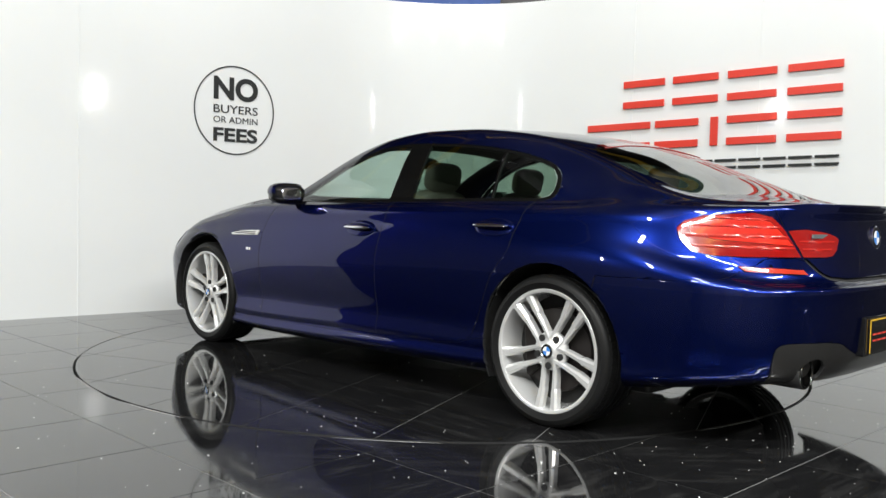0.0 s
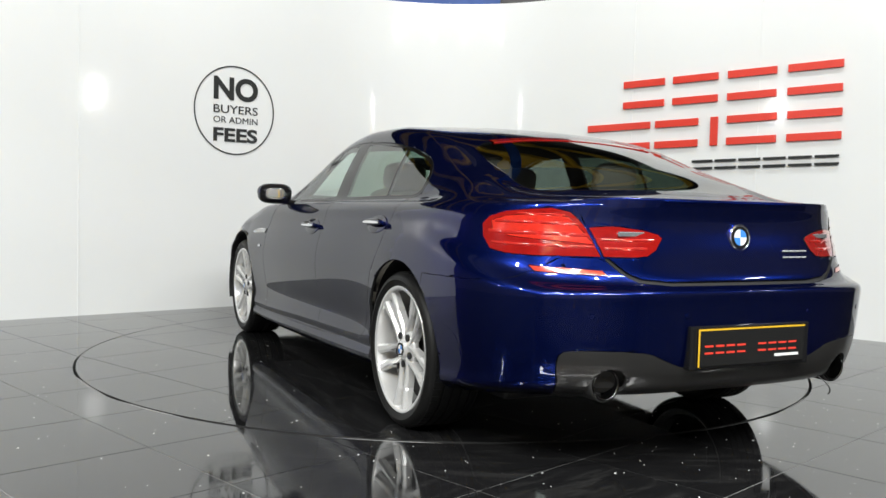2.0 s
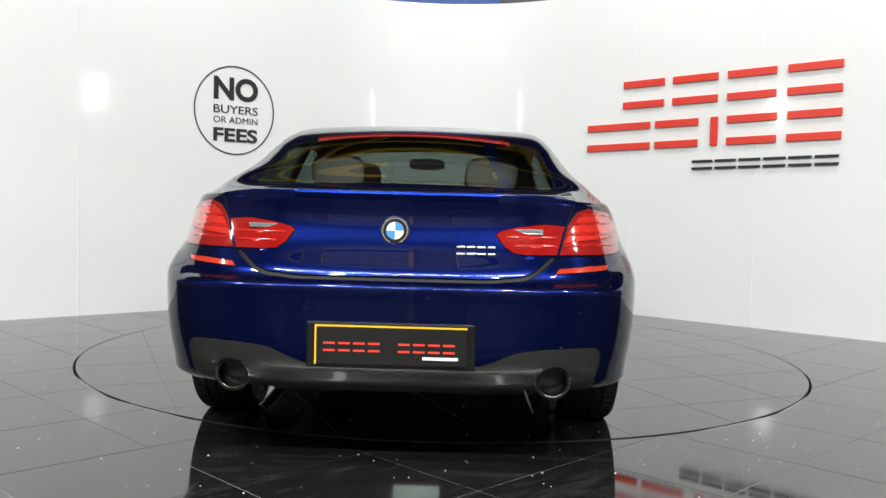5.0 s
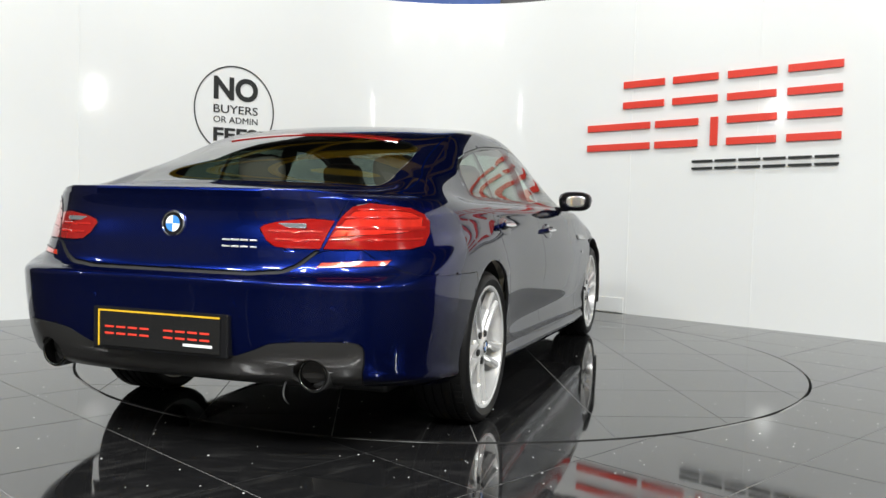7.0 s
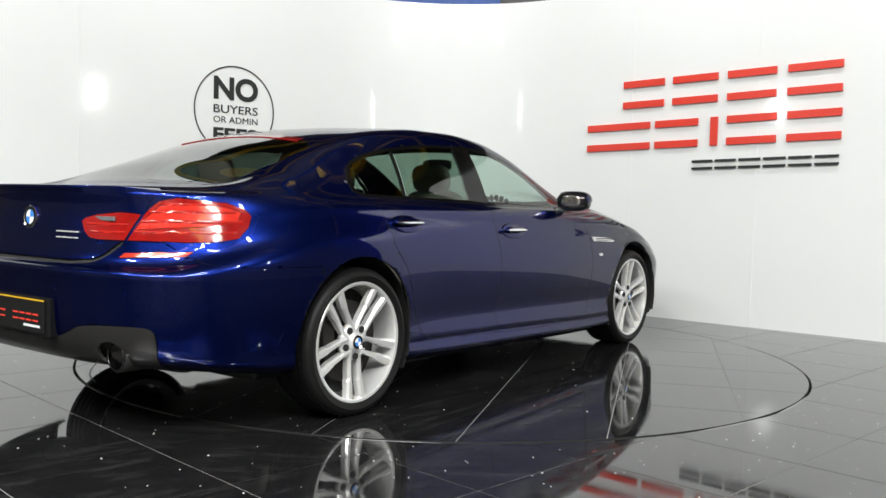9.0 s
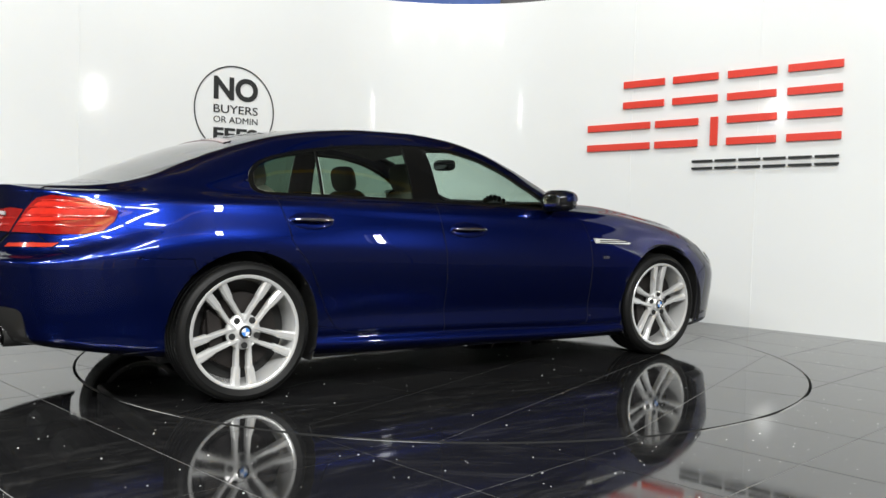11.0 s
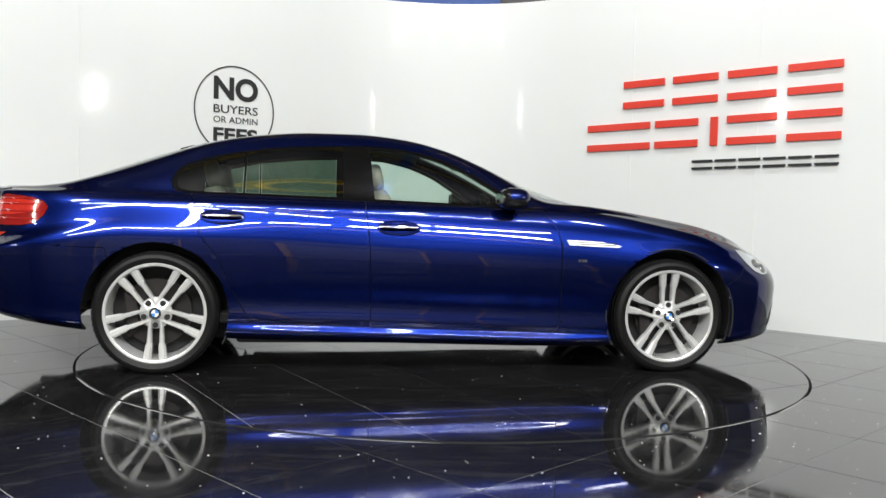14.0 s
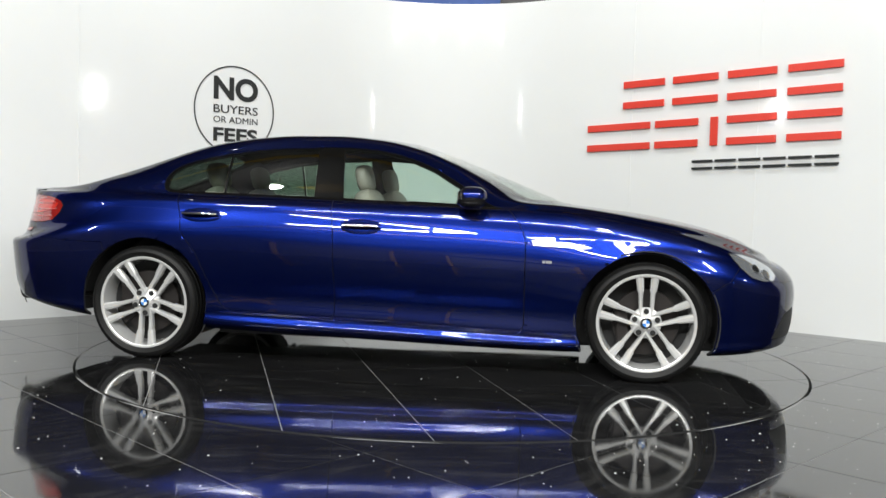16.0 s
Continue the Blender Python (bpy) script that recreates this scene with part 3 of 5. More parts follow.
loops_z = curve(*zip((-2.4, -1.6, 0.0, 1.0, 1.6, 2.25), FLANK[-1][0]))
SKIN = skin()
NI, NJ = SKIN.shape[0] - 1, SKIN.shape[1] - 1
JA = (len(FLANK) - 1) * PER


def find(mask, axes, want):
    """Grid place of a point given by two of its coordinates, on the masked part of the skin."""
    a, b = axes
    d = (SKIN[:, :, a] - want[0]) ** 2 + (SKIN[:, :, b] - want[1]) ** 2
    d = np.where(mask, d, 9.0)
    i, j = np.unravel_index(np.argmin(d), d.shape)
    i0, j0 = min(max(i, 1), NI - 1), min(max(j, 1), NJ - 1)
    du, dv = (SKIN[i0 + 1, j0] - SKIN[i0 - 1, j0]) / 2, (SKIN[i0, j0 + 1] - SKIN[i0, j0 - 1]) / 2
    m = np.array([[du[a], dv[a]], [du[b], dv[b]]])
    if abs(np.linalg.det(m)) > 1e-8:
        st = np.linalg.solve(m, np.array(want) - SKIN[i0, j0][[a, b]])
        return float(i0 + np.clip(st[0], -4, 4)), float(j0 + np.clip(st[1], -4, 4))
    return float(i), float(j)


JJ = np.broadcast_to(np.arange(NJ + 1), SKIN.shape[:2])
SIDE_MASK = (SKIN[:, :, 1] > 0.42) & (JJ <= JA + 34)
REAR_MASK = (SKIN[:, :, 0] < -1.95) & (JJ <= JA + 2)
TOP_MASK = JJ >= JA + 6


def S(x, z): return find(SIDE_MASK, (0, 2), (x, z))
def R(y, z): return (-2.0, find(REAR_MASK, (1, 2), (0.02, z))[1]) if y <= 0 else find(REAR_MASK, (1, 2), (y, z))
def T(x, y): return (find(TOP_MASK, (0, 1), (x, 0.02))[0], NJ + 2.0) if y <= 0 else find(TOP_MASK, (0, 1), (x, y))


def trace(kind, pts, closed=False, step=0.045, round_off=0):
    """A line of points on the skin, at even steps; round_off rounds its corners."""
    p = [Vector(q) for q in pts]
    for _ in range(round_off):
        n = len(p)
        out = [] if closed else [p[0]]
        for a in range(n if closed else n - 1):
            u, v = p[a], p[(a + 1) % n]
            out += [u * 0.75 + v * 0.25, u * 0.25 + v * 0.75]
        p = out + ([] if closed else [p[-1]])
    line = []
    n = len(p)
    for a in range(n if closed else n - 1):
        u, v = p[a], p[(a + 1) % n]
        m = max(1, int((v - u).length / step))
        line += [kind(*(u + (v - u) * (k / m))) for k in range(m)]
    if not closed:
        line.append(kind(*p[-1]))
    return line


def arch_line(xc):
    line = [S(xc + 0.388 * math.cos(radians(a)), 0.342 + 0.388 * math.sin(radians(a))) for a in range(-24, 205, 6)]
    return line + [(line[-1][0], -3.0), (line[0][0], -3.0)]


DLO = [(-1.425, 1.05), (-1.418, 1.10), (-1.37, 1.16), (-1.26, 1.205), (-1.003, 1.258), (-0.685, 1.29), (-0.369, 1.302), (-0.127, 1.295), (0.079, 1.25),
       (0.25, 1.182), (0.403, 1.093), (0.59, 0.975), (0.69, 0.946), (0.154, 0.966), (-0.328, 0.98), (-1.039, 0.995), (-1.33, 0.998), (-1.405, 1.012)]
GLASS_Q = [(-1.395, 1.055), (-1.385, 1.11), (-1.34, 1.155), (-1.25, 1.19), (-1.03, 1.238), (-1.035, 1.012), (-1.32, 1.014), (-1.375, 1.026)]
GLASS_R = [(-1.012, 1.242), (-0.685, 1.274), (-0.475, 1.283), (-0.468, 0.999), (-1.017, 1.012)]
GLASS_F = [(-0.315, 1.285), (-0.13, 1.276), (0.07, 1.232), (0.235, 1.166), (0.385, 1.078), (0.55, 0.968), (0.154, 0.982), (-0.285, 0.995)]
WINDSHIELD = [(1.0, 0.0), (0.975, 0.3), (0.90, 0.50), (0.80, 0.615), (0.60, 0.60), (0.30, 0.57), (0.13, 0.545), (0.09, 0.47), (0.07, 0.25), (0.06, 0.0)]
BACKLIGHT = [(-2.05, 0.0), (-2.04, 0.3), (-2.02, 0.52), (-1.99, 0.60), (-1.92, 0.618), (-1.65, 0.60), (-1.47, 0.57), (-1.41, 0.50), (-1.385, 0.28), (-1.375, 0.0)]
TAIL_OUT = ([R(0.585, 0.803), R(0.65, 0.803), R(0.70, 0.802)] + [S(-2.29, 0.80), S(-2.20, 0.803), S(-2.13, 0.815), S(-2.08, 0.86), S(-2.06, 0.905), S(-2.085, 0.935), S(-2.15, 0.957)]
            + [R(0.74, 0.968), R(0.70, 0.972), R(0.655, 0.958), R(0.632, 0.93), R(0.617, 0.905)])
TAIL_IN = [R(0.355, 0.872), R(0.385, 0.83), R(0.42, 0.807), R(0.46, 0.803), R(0.575, 0.803), R(0.607, 0.905), R(0.53, 0.912), R(0.43, 0.90), R(0.37, 0.885)]
TAIL_BAND = [R(0.60, 0.845), R(0.65, 0.85), R(0.71, 0.855), S(-2.20, 0.865), S(-2.12, 0.885), S(-2.10, 0.92), S(-2.16, 0.94), R(0.72, 0.952), R(0.66, 0.94), R(0.63, 0.895)]
REFLECTOR = [R(0.57, 0.735), R(0.64, 0.738), R(0.70, 0.741), R(0.775, 0.745), R(0.785, 0.764), R(0.70, 0.762), R(0.585, 0.755)]
DIFFUSER = [(0.0, 0.24), (0.30, 0.24), (0.66, 0.24), (0.725, 0.33), (0.748, 0.42), (0.742, 0.470), (0.70, 0.478), (0.56, 0.477), (0.44, 0.470), (0.36, 0.432), (0.285, 0.407), (0.0, 0.405)]
LID = [(0.0, 0.712), (0.338, 0.712), (0.45, 0.722), (0.496, 0.742), (0.545, 0.78), (0.58, 0.82), (0.612, 0.905), (0.632, 0.955), (0.645, 0.985)]
HEAD = [(1.925, 0.738), (2.00, 0.732), (2.09, 0.705), (2.17, 0.662), (2.205, 0.615), (2.185, 0.590), (2.12, 0.588), (2.05, 0.61), (1.985, 0.665)]
INTAKE = [(2.19, 0.262), (2.27, 0.258), (2.34, 0.27), (2.36, 0.34), (2.34, 0.43), (2.27, 0.40)]
CUTS, ZONES = [], []


def zone(name, line):
    ZONES.append((name, line))
    CUTS.append((line, True))


zone("hole", arch_line(1.484)), zone("hole", arch_line(-1.484))
zone("hole", [R(0.572 + 0.061 * math.cos(radians(a)), 0.352 + 0.061 * math.sin(radians(a))) for a in range(0, 360, 15)])
zone("quarter_window", trace(S, GLASS_Q, True)), zone("rear_side_window", trace(S, GLASS_R, True)), zone("front_side_window", trace(S, GLASS_F, True))
zone("window_surround", trace(S, DLO, True, round_off=1))
zone("windscreen", trace(T, WINDSHIELD, False) + [(find(TOP_MASK, (0, 1), (1.0, 0.02))[0], NJ + 3.0)])
zone("rear_window", trace(T, BACKLIGHT, False))
zone("tail_lamp_band", TAIL_BAND), zone("tail_lamp", TAIL_OUT), zone("tail_lamp_inner", TAIL_IN), zone("reflector", REFLECTOR)
zone("headlamp", trace(S, HEAD, True)), zone("air_intake", trace(S, INTAKE, True))
zone("diffuser", trace(R, DIFFUSER, round_off=1))
lid_line = trace(R, LID) + trace(T, [(-2.40, 0.665), (-2.30, 0.655), (-2.10, 0.655), (-2.02, 0.63), (-2.045, 0.55), (-2.09, 0.3), (-2.10, 0.0)])
# black strip that paints the shade of the gap below the boot lid
zone("lid_gap_shade", trace(R, [(0.0, 0.704), (0.338, 0.704), (0.46, 0.714), (0.512, 0.738), (0.575, 0.798), (0.560, 0.798), (0.500, 0.746), (0.452, 0.727), (0.338, 0.718), (0.0, 0.718)]))
zone("boot_lid", lid_line + [(-3.0, NJ + 3.0)])
zone("bonnet", trace(T, [(1.05, 0.0), (1.03, 0.3), (0.98, 0.5), (0.93, 0.62), (1.0, 0.70), (1.3, 0.69), (1.7, 0.665), (1.9, 0.63), (1.97, 0.5), (2.0, 0.25), (2.01, 0.0)]))
zone("rear_door", trace(S, [(-1.31, 1.0), (-1.267, 0.861), (-1.251, 0.774), (-1.15, 0.642), (-1.069, 0.458), (-1.003, 0.342), (-0.932, 0.305), (-0.616, 0.275), (-0.306, 0.262),
                            (-0.308, 0.5), (-0.315, 0.703), (-0.335, 0.884), (-0.345, 0.99)]) )
zone("front_door", trace(S, [(-0.345, 0.99), (-0.335, 0.884), (-0.315, 0.703), (-0.308, 0.5), (-0.306, 0.262), (0.066, 0.252), (0.5, 0.243), (0.76, 0.237),
                             (0.802, 0.3), (0.802, 0.548), (0.802, 0.772), (0.775, 0.85), (0.717, 0.929), (0.69, 0.95)]))
zone("side_skirt", trace(S, [(-1.15, 0.14), (-1.15, 0.345), (-1.02, 0.335), (-0.932, 0.303), (-0.616, 0.273), (-0.306, 0.260), (0.066, 0.25), (0.5, 0.241), (0.76, 0.235), (1.10, 0.225), (1.14, 0.12)]))
zone("rear_bumper", [(-3.0, -3.0)] + [R(0.0, 0.710)] + trace(R, [(0.02, 0.710), (0.338, 0.710), (0.45, 0.720), (0.50, 0.742), (0.55, 0.78), (0.60, 0.80), (0.70, 0.80)])
     + trace(S, [(-2.30, 0.74), (-2.25, 0.71), (-2.1, 0.70), (-1.75, 0.695)]) + [S(-1.70, 0.5), S(-1.70, 0.10)])
zone("front_bumper", trace(S, [(1.70, 0.08), (1.75, 0.50), (1.84, 0.53), (1.93, 0.585), (1.985, 0.665), (2.05, 0.61), (2.12, 0.588), (2.185, 0.59)]) + [(NI + 3.0, find(SIDE_MASK, (0, 2), (2.19, 0.59))[1]), (NI + 3.0, -3.0)])
zone("front_wing", trace(S, [(0.69, 0.95), (0.717, 0.929), (0.775, 0.85), (0.802, 0.772), (0.802, 0.3), (0.76, 0.236), (1.10, 0.226), (1.3, 0.1), (2.4, 0.1)]) + [(NI + 3.0, -3.0), (NI + 3.0, NJ + 3.0), T(0.93, 0.0), T(0.93, 0.55), T(0.86, 0.66)])


def cut_skin():
    """The skin as a flat grid, split along all panel lines, then sorted into panels."""
    bm = bmesh.new()
    g = [[bm.verts.new((i, j, 0)) for j in range(NJ + 1)] for i in range(NI + 1)]
    for i in range(NI):
        for j in range(NJ):
            bm.faces.new((g[i][j], g[i + 1][j], g[i + 1][j + 1], g[i][j + 1]))
    for line, closed in CUTS:
        n = len(line)
        lo_i, hi_i = min(p[0] for p in line) - 2, max(p[0] for p in line) + 2
        lo_j, hi_j = min(p[1] for p in line) - 2, max(p[1] for p in line) + 2
        pool = []
        for f in bm.faces:
            c = f.verts[0].co
            if lo_i < c.x < hi_i and lo_j < c.y < hi_j:
                pool.append(f)
        buckets = {}
        for f in pool:
            c = f.calc_center_median()
            buckets.setdefault((int(c.x // 4), int(c.y // 4)), []).append(f)
        for k in range(n if closed else n - 1):
            a, b = Vector((*line[k], 0)), Vector((*line[(k + 1) % n], 0))
            if max(a.x, b.x) < -1 or min(a.y, b.y) > NJ + 1 or max(a.y, b.y) < -1 or min(a.x, b.x) > NI + 1:
                continue
            d = b - a
            if d.length < 1e-4:
                continue
            u = d.normalized()
            nrm = Vector((-u.y, u.x, 0))
            faces = []
            cells = {(ci, cj) for ci in range(int((min(a.x, b.x) - 2) // 4), int((max(a.x, b.x) + 2) // 4) + 1)
                     for cj in range(int((min(a.y, b.y) - 2) // 4), int((max(a.y, b.y) + 2) // 4) + 1)}
            for cell in cells:
                for f in buckets.get(cell, ()):
                    if not f.is_valid:
                        continue
                    ts = [(v.co - a).dot(u) for v in f.verts]
                    ds = [(v.co - a).dot(nrm) for v in f.verts]
                    if max(ts) > 0 and min(ts) < d.length and min(ds) < 0 < max(ds):
                        faces.append(f)
            faces = list(dict.fromkeys(faces))
            if not faces:
                continue
            es, vs = {e for f in faces for e in f.edges}, {v for f in faces for v in f.verts}
            res = bmesh.ops.bisect_plane(bm, geom=faces + list(es) + list(vs), dist=0.03, plane_co=a, plane_no=nrm)
            for gm in res["geom"]:
                if isinstance(gm, bmesh.types.BMFace) and gm.is_valid:
                    c = gm.calc_center_median()
                    buckets.setdefault((int(c.x // 4), int(c.y // 4)), []).append(gm)
    boxes = [(nm, ln, min(p[0] for p in ln), max(p[0] for p in ln), min(p[1] for p in ln), max(p[1] for p in ln)) for nm, ln in ZONES]
    panels = {}
    for f in bm.faces:
        c = f.calc_center_median()
        name = "body_shell"
        for nm, ln, a0, a1, b0, b1 in boxes:
            if a0 <= c.x <= a1 and b0 <= c.y <= b1 and point_in((c.x, c.y), ln):
                name = nm
                break
        panels.setdefault(name, []).append([(v.co.x, v.co.y) for v in f.verts])
    bm.free()
    return panels


def on_skin(i, j):
    i, j = min(max(i, 0), NI), min(max(j, 0), NJ)
    a, b = min(int(i), NI - 1), min(int(j), NJ - 1)
    s, t = i - a, j - b
    return ((SKIN[a, b] * (1 - s) + SKIN[a + 1, b] * s) * (1 - t) + (SKIN[a, b + 1] * (1 - s) + SKIN[a + 1, b + 1] * s) * t)


def panel_mesh(polys, sides, gap=0.0018, lip=0.014, lift=0.0):
    """Panels in space, with a turned-in lip along their edges; sides: +1, -1, or both."""
    bm = bmesh.new()
    for sd in sides:
        seen = {}
        for poly in polys:
            vs = []
            for q in poly:
                key = (round(q[0], 3), round(q[1], 3))
                if key not in seen:
                    p = on_skin(*q)
                    seen[key] = bm.verts.new((p[0], p[1] * sd, p[2]))
                vs.append(seen[key])
            vs = list(dict.fromkeys(vs))
            if len(vs) >= 3:
                try:
                    bm.faces.new(vs if sd < 0 else vs[::-1])
                except ValueError:
                    pass
    if len(sides) == 2:
        bmesh.ops.remove_doubles(bm, verts=[v for v in bm.verts if abs(v.co.y) < 0.002], dist=0.0045)
    bm.normal_update()
    # turn the faces outward
    out = sum((f.normal.dot(f.calc_center_median() - Vector((f.calc_center_median().x * 0.8, 0, 0.55))) * f.calc_area()) for f in bm.faces)
    if out < 0:
        bmesh.ops.reverse_faces(bm, faces=bm.faces[:])
        bm.normal_update()
    if lift:
        for v in bm.verts:
            v.co += v.normal * lift
    for f in bm.faces:
        f.smooth = True
    if lip:
        edge = [e for e in bm.edges if e.is_boundary and not all(abs(v.co.y) < 0.004 for v in e.verts)]
        rim = {v for e in edge for v in e.verts}
        push = {v: (sum((f.calc_center_median() for f in v.link_faces), Vector()) / len(v.link_faces) - v.co) for v in rim}
        down = {v: v.normal.copy() for v in rim}
        for v in rim:
            if push[v].length > 1e-6 and gap:
                v.co += push[v].normalized() * min(gap, push[v].length * 0.5)
        ex = bmesh.ops.extrude_edge_only(bm, edges=edge)
        made = [g for g in ex["geom"] if isinstance(g, bmesh.types.BMVert)]
        for v in made:
            for e in v.link_edges:
                o = e.other_vert(v)
                if o in down:
                    v.co -= down[o] * lip
                    break
        for e in edge:
            if e.is_valid:
                e.smooth = False
        for f in [g for g in ex["geom"] if isinstance(g, bmesh.types.BMFace)]:
            f.smooth = True
            # the lip takes the dark second material, painting shade into the panel gap
            f.material_index = 1
    return bm


car = new("car")
tagged(car, "dark metallic blue four-door coupe standing on a turntable", "car")
PANELS = cut_skin()
LOOK = {
    "quarter_window": (GLASS_TINT, "tinted rear quarter glass"), "rear_side_window": (GLASS_TINT, "tinted rear door glass"),
    "front_side_window": (GLASS, "clear front door glass"), "window_surround": (BLACK_SATIN, "black window surround"),
    "windscreen": (GLASS, "sloping windscreen glass"), "rear_window": (GLASS_REAR, "sloping rear window glass"),
    "tail_lamp": (RED_LENS, "red wraparound tail lamp"), "tail_lamp_inner": (RED_LENS, "red tail lamp in the boot lid"), "tail_lamp_band": (RED_BAND, "glowing ribbed red lamp band"),
    "reflector": (AMBER_RED, "narrow red bumper reflector"), "headlamp": (LAMP_CLEAR, "clear headlamp"), "air_intake": (BLACK_PLASTIC, "black lower air intake"),
    "diffuser": (DIFFUSER_GREY, "dark grey lower bumper insert"), "boot_lid": (PAINT, "blue boot lid with a lip"), "bonnet": (PAINT, "long blue bonnet"),
    "lid_gap_shade": (GAP_SHADE, "dark gap under the boot lid"), "rear_door": (PAINT, ""), "front_door": (PAINT, ""), "side_skirt": (PAINT, ""), "rear_bumper": (PAINT, ""), "front_bumper": (PAINT, ""),
    "front_wing": (PAINT, ""), "body_shell": (PAINT, ""),
}
DOORS = {}
for name, polys in PANELS.items():
    if name == "hole":
        continue
    mat, label = LOOK[name]
    glassy = name.endswith("window") or name == "windscreen"
    whole = name in ("windscreen", "rear_window", "boot_lid", "lid_gap_shade", "bonnet", "rear_bumper", "front_bumper", "body_shell", "diffuser")
    for sides in ([(1, -1)] if whole else [(1,), (-1,)]):
        lamp = "lamp" in name or name == "reflector"
        ob = part(name, panel_mesh(polys, sides, 0.0 if glassy else 0.0012 if lamp else 0.003, 0.0 if glassy else 0.014, 0.003 if lamp else -0.008 if name == "lid_gap_shade" else 0.0), [mat, GAP_SHADE], car, label)
        if glassy:
            ob.visible_shadow = False
        DOORS[(name, sides[0])] = ob

# ---- car: running gear ----
def skin_at(x, z, side):
    """Place and outward normal on the flank at (x, z)."""
    i, j = S(x, z)
    p = on_skin(i, j)
    du, dv = on_skin(min(i + 1, NI), j) - on_skin(i - 1, j), on_skin(i, j + 1) - on_skin(i, j - 1)
    n = np.cross(du, dv)
    n = n / np.linalg.norm(n)
    if n[1] < 0:
        n = -n
    return Vector((p[0], p[1] * side, p[2])), Vector((n[0], n[1] * side, n[2]))


def on_flank(x, z, side, lift=0.0):
    """A pose on the flank: local x runs forward (left) or backward (right), y points out."""
    p, n = skin_at(x, z, side)
    fwd = Vector((side, 0, 0))
    fwd = (fwd - n * fwd.dot(n)).normalized()
    up = fwd.cross(n)
    m = Matrix((fwd, n, up)).transposed().to_4x4()
    return Matrix.Translation(p + n * lift) @ m


def roundel(parent, at, r, thick=0.006):
    """A round badge: dark ring, rim, and four plain quarters of blue and white."""
    bm = bmesh.new()
    lathe(bm, [(0.0, 0.0), (r, 0.0), (r, thick * 0.8), (r * 0.94, thick), (r * 0.90, thick * 0.8), (0.0, thick * 0.8)], 40)
    b = part("badge", bm, CHROME, parent, "round badge", smooth=False, at=at)
    bm = bmesh.new()
    lathe(bm, [(r * 0.62, thick * 0.85), (r * 0.84, thick * 0.85), (r * 0.84, thick * 0.95), (r * 0.62, thick * 0.95)], 40, close=True)
    part("badge_ring", bm, BLACK_GLOSS, b)
    for k in range(4):
        bm = bmesh.new()
        c = bm.verts.new((0, thick * 0.98, 0))
        rim = [bm.verts.new((r * 0.60 * math.cos(radians(90 * k + a)), thick * 0.98, r * 0.60 * math.sin(radians(90 * k + a)))) for a in range(0, 91, 10)]
        for u, v in zip(rim, rim[1:]):
            bm.faces.new((c, v, u))
        ex = bmesh.ops.extrude_face_region(bm, geom=bm.faces[:])
        bmesh.ops.translate(bm, vec=(0, -thick * 0.2, 0), verts=[g for g in ex["geom"] if isinstance(g, bmesh.types.BMVert)])
        bmesh.ops.recalc_face_normals(bm, faces=bm.faces[:])
        part("badge_quarter", bm, LOGO_BLUE if k % 2 else LOGO_WHITE, b)
    return b


def spoke_mesh(sign):
    rows = [(0.036, 0.028, 0.022, -0.022, 0.034), (0.080, 0.0305, 0.024, -0.024, 0.036), (0.125, 0.032, 0.027, -0.022, 0.038), (0.165, 0.033, 0.029, -0.018, 0.038),
            (0.180, 0.0345, 0.039, -0.016, 0.036), (0.225, 0.039, 0.044, -0.010, 0.032), (0.268, 0.0435, 0.050, -0.004, 0.034)]
    bm = bmesh.new()
    loops = []
    for r, off, w, h, deep in rows:
        o = off * sign
        a, b = o - w / 2, o + w / 2
        inner, outer = (a, b) if sign > 0 else (b, a)
        prof = [(inner, h - deep), (inner + sign * 0.002, h - 0.012), (inner + sign * w * 0.30, h - 0.001), (outer - sign * w * 0.25, h), (outer - sign * 0.001, h - 0.010), (outer, h - deep)]
        loops.append([bm.verts.new((p, q, r)) for p, q in prof])
    for u, v in zip(loops, loops[1:]):
        for k in range(6):
            bm.faces.new((u[k], u[(k + 1) % 6], v[(k + 1) % 6], v[k]))
    bm.faces.new(loops[0]), bm.faces.new(loops[-1][::-1])
    bmesh.ops.recalc_face_normals(bm, faces=bm.faces[:])
    return mesh_from(bm, "spoke", ALLOY)


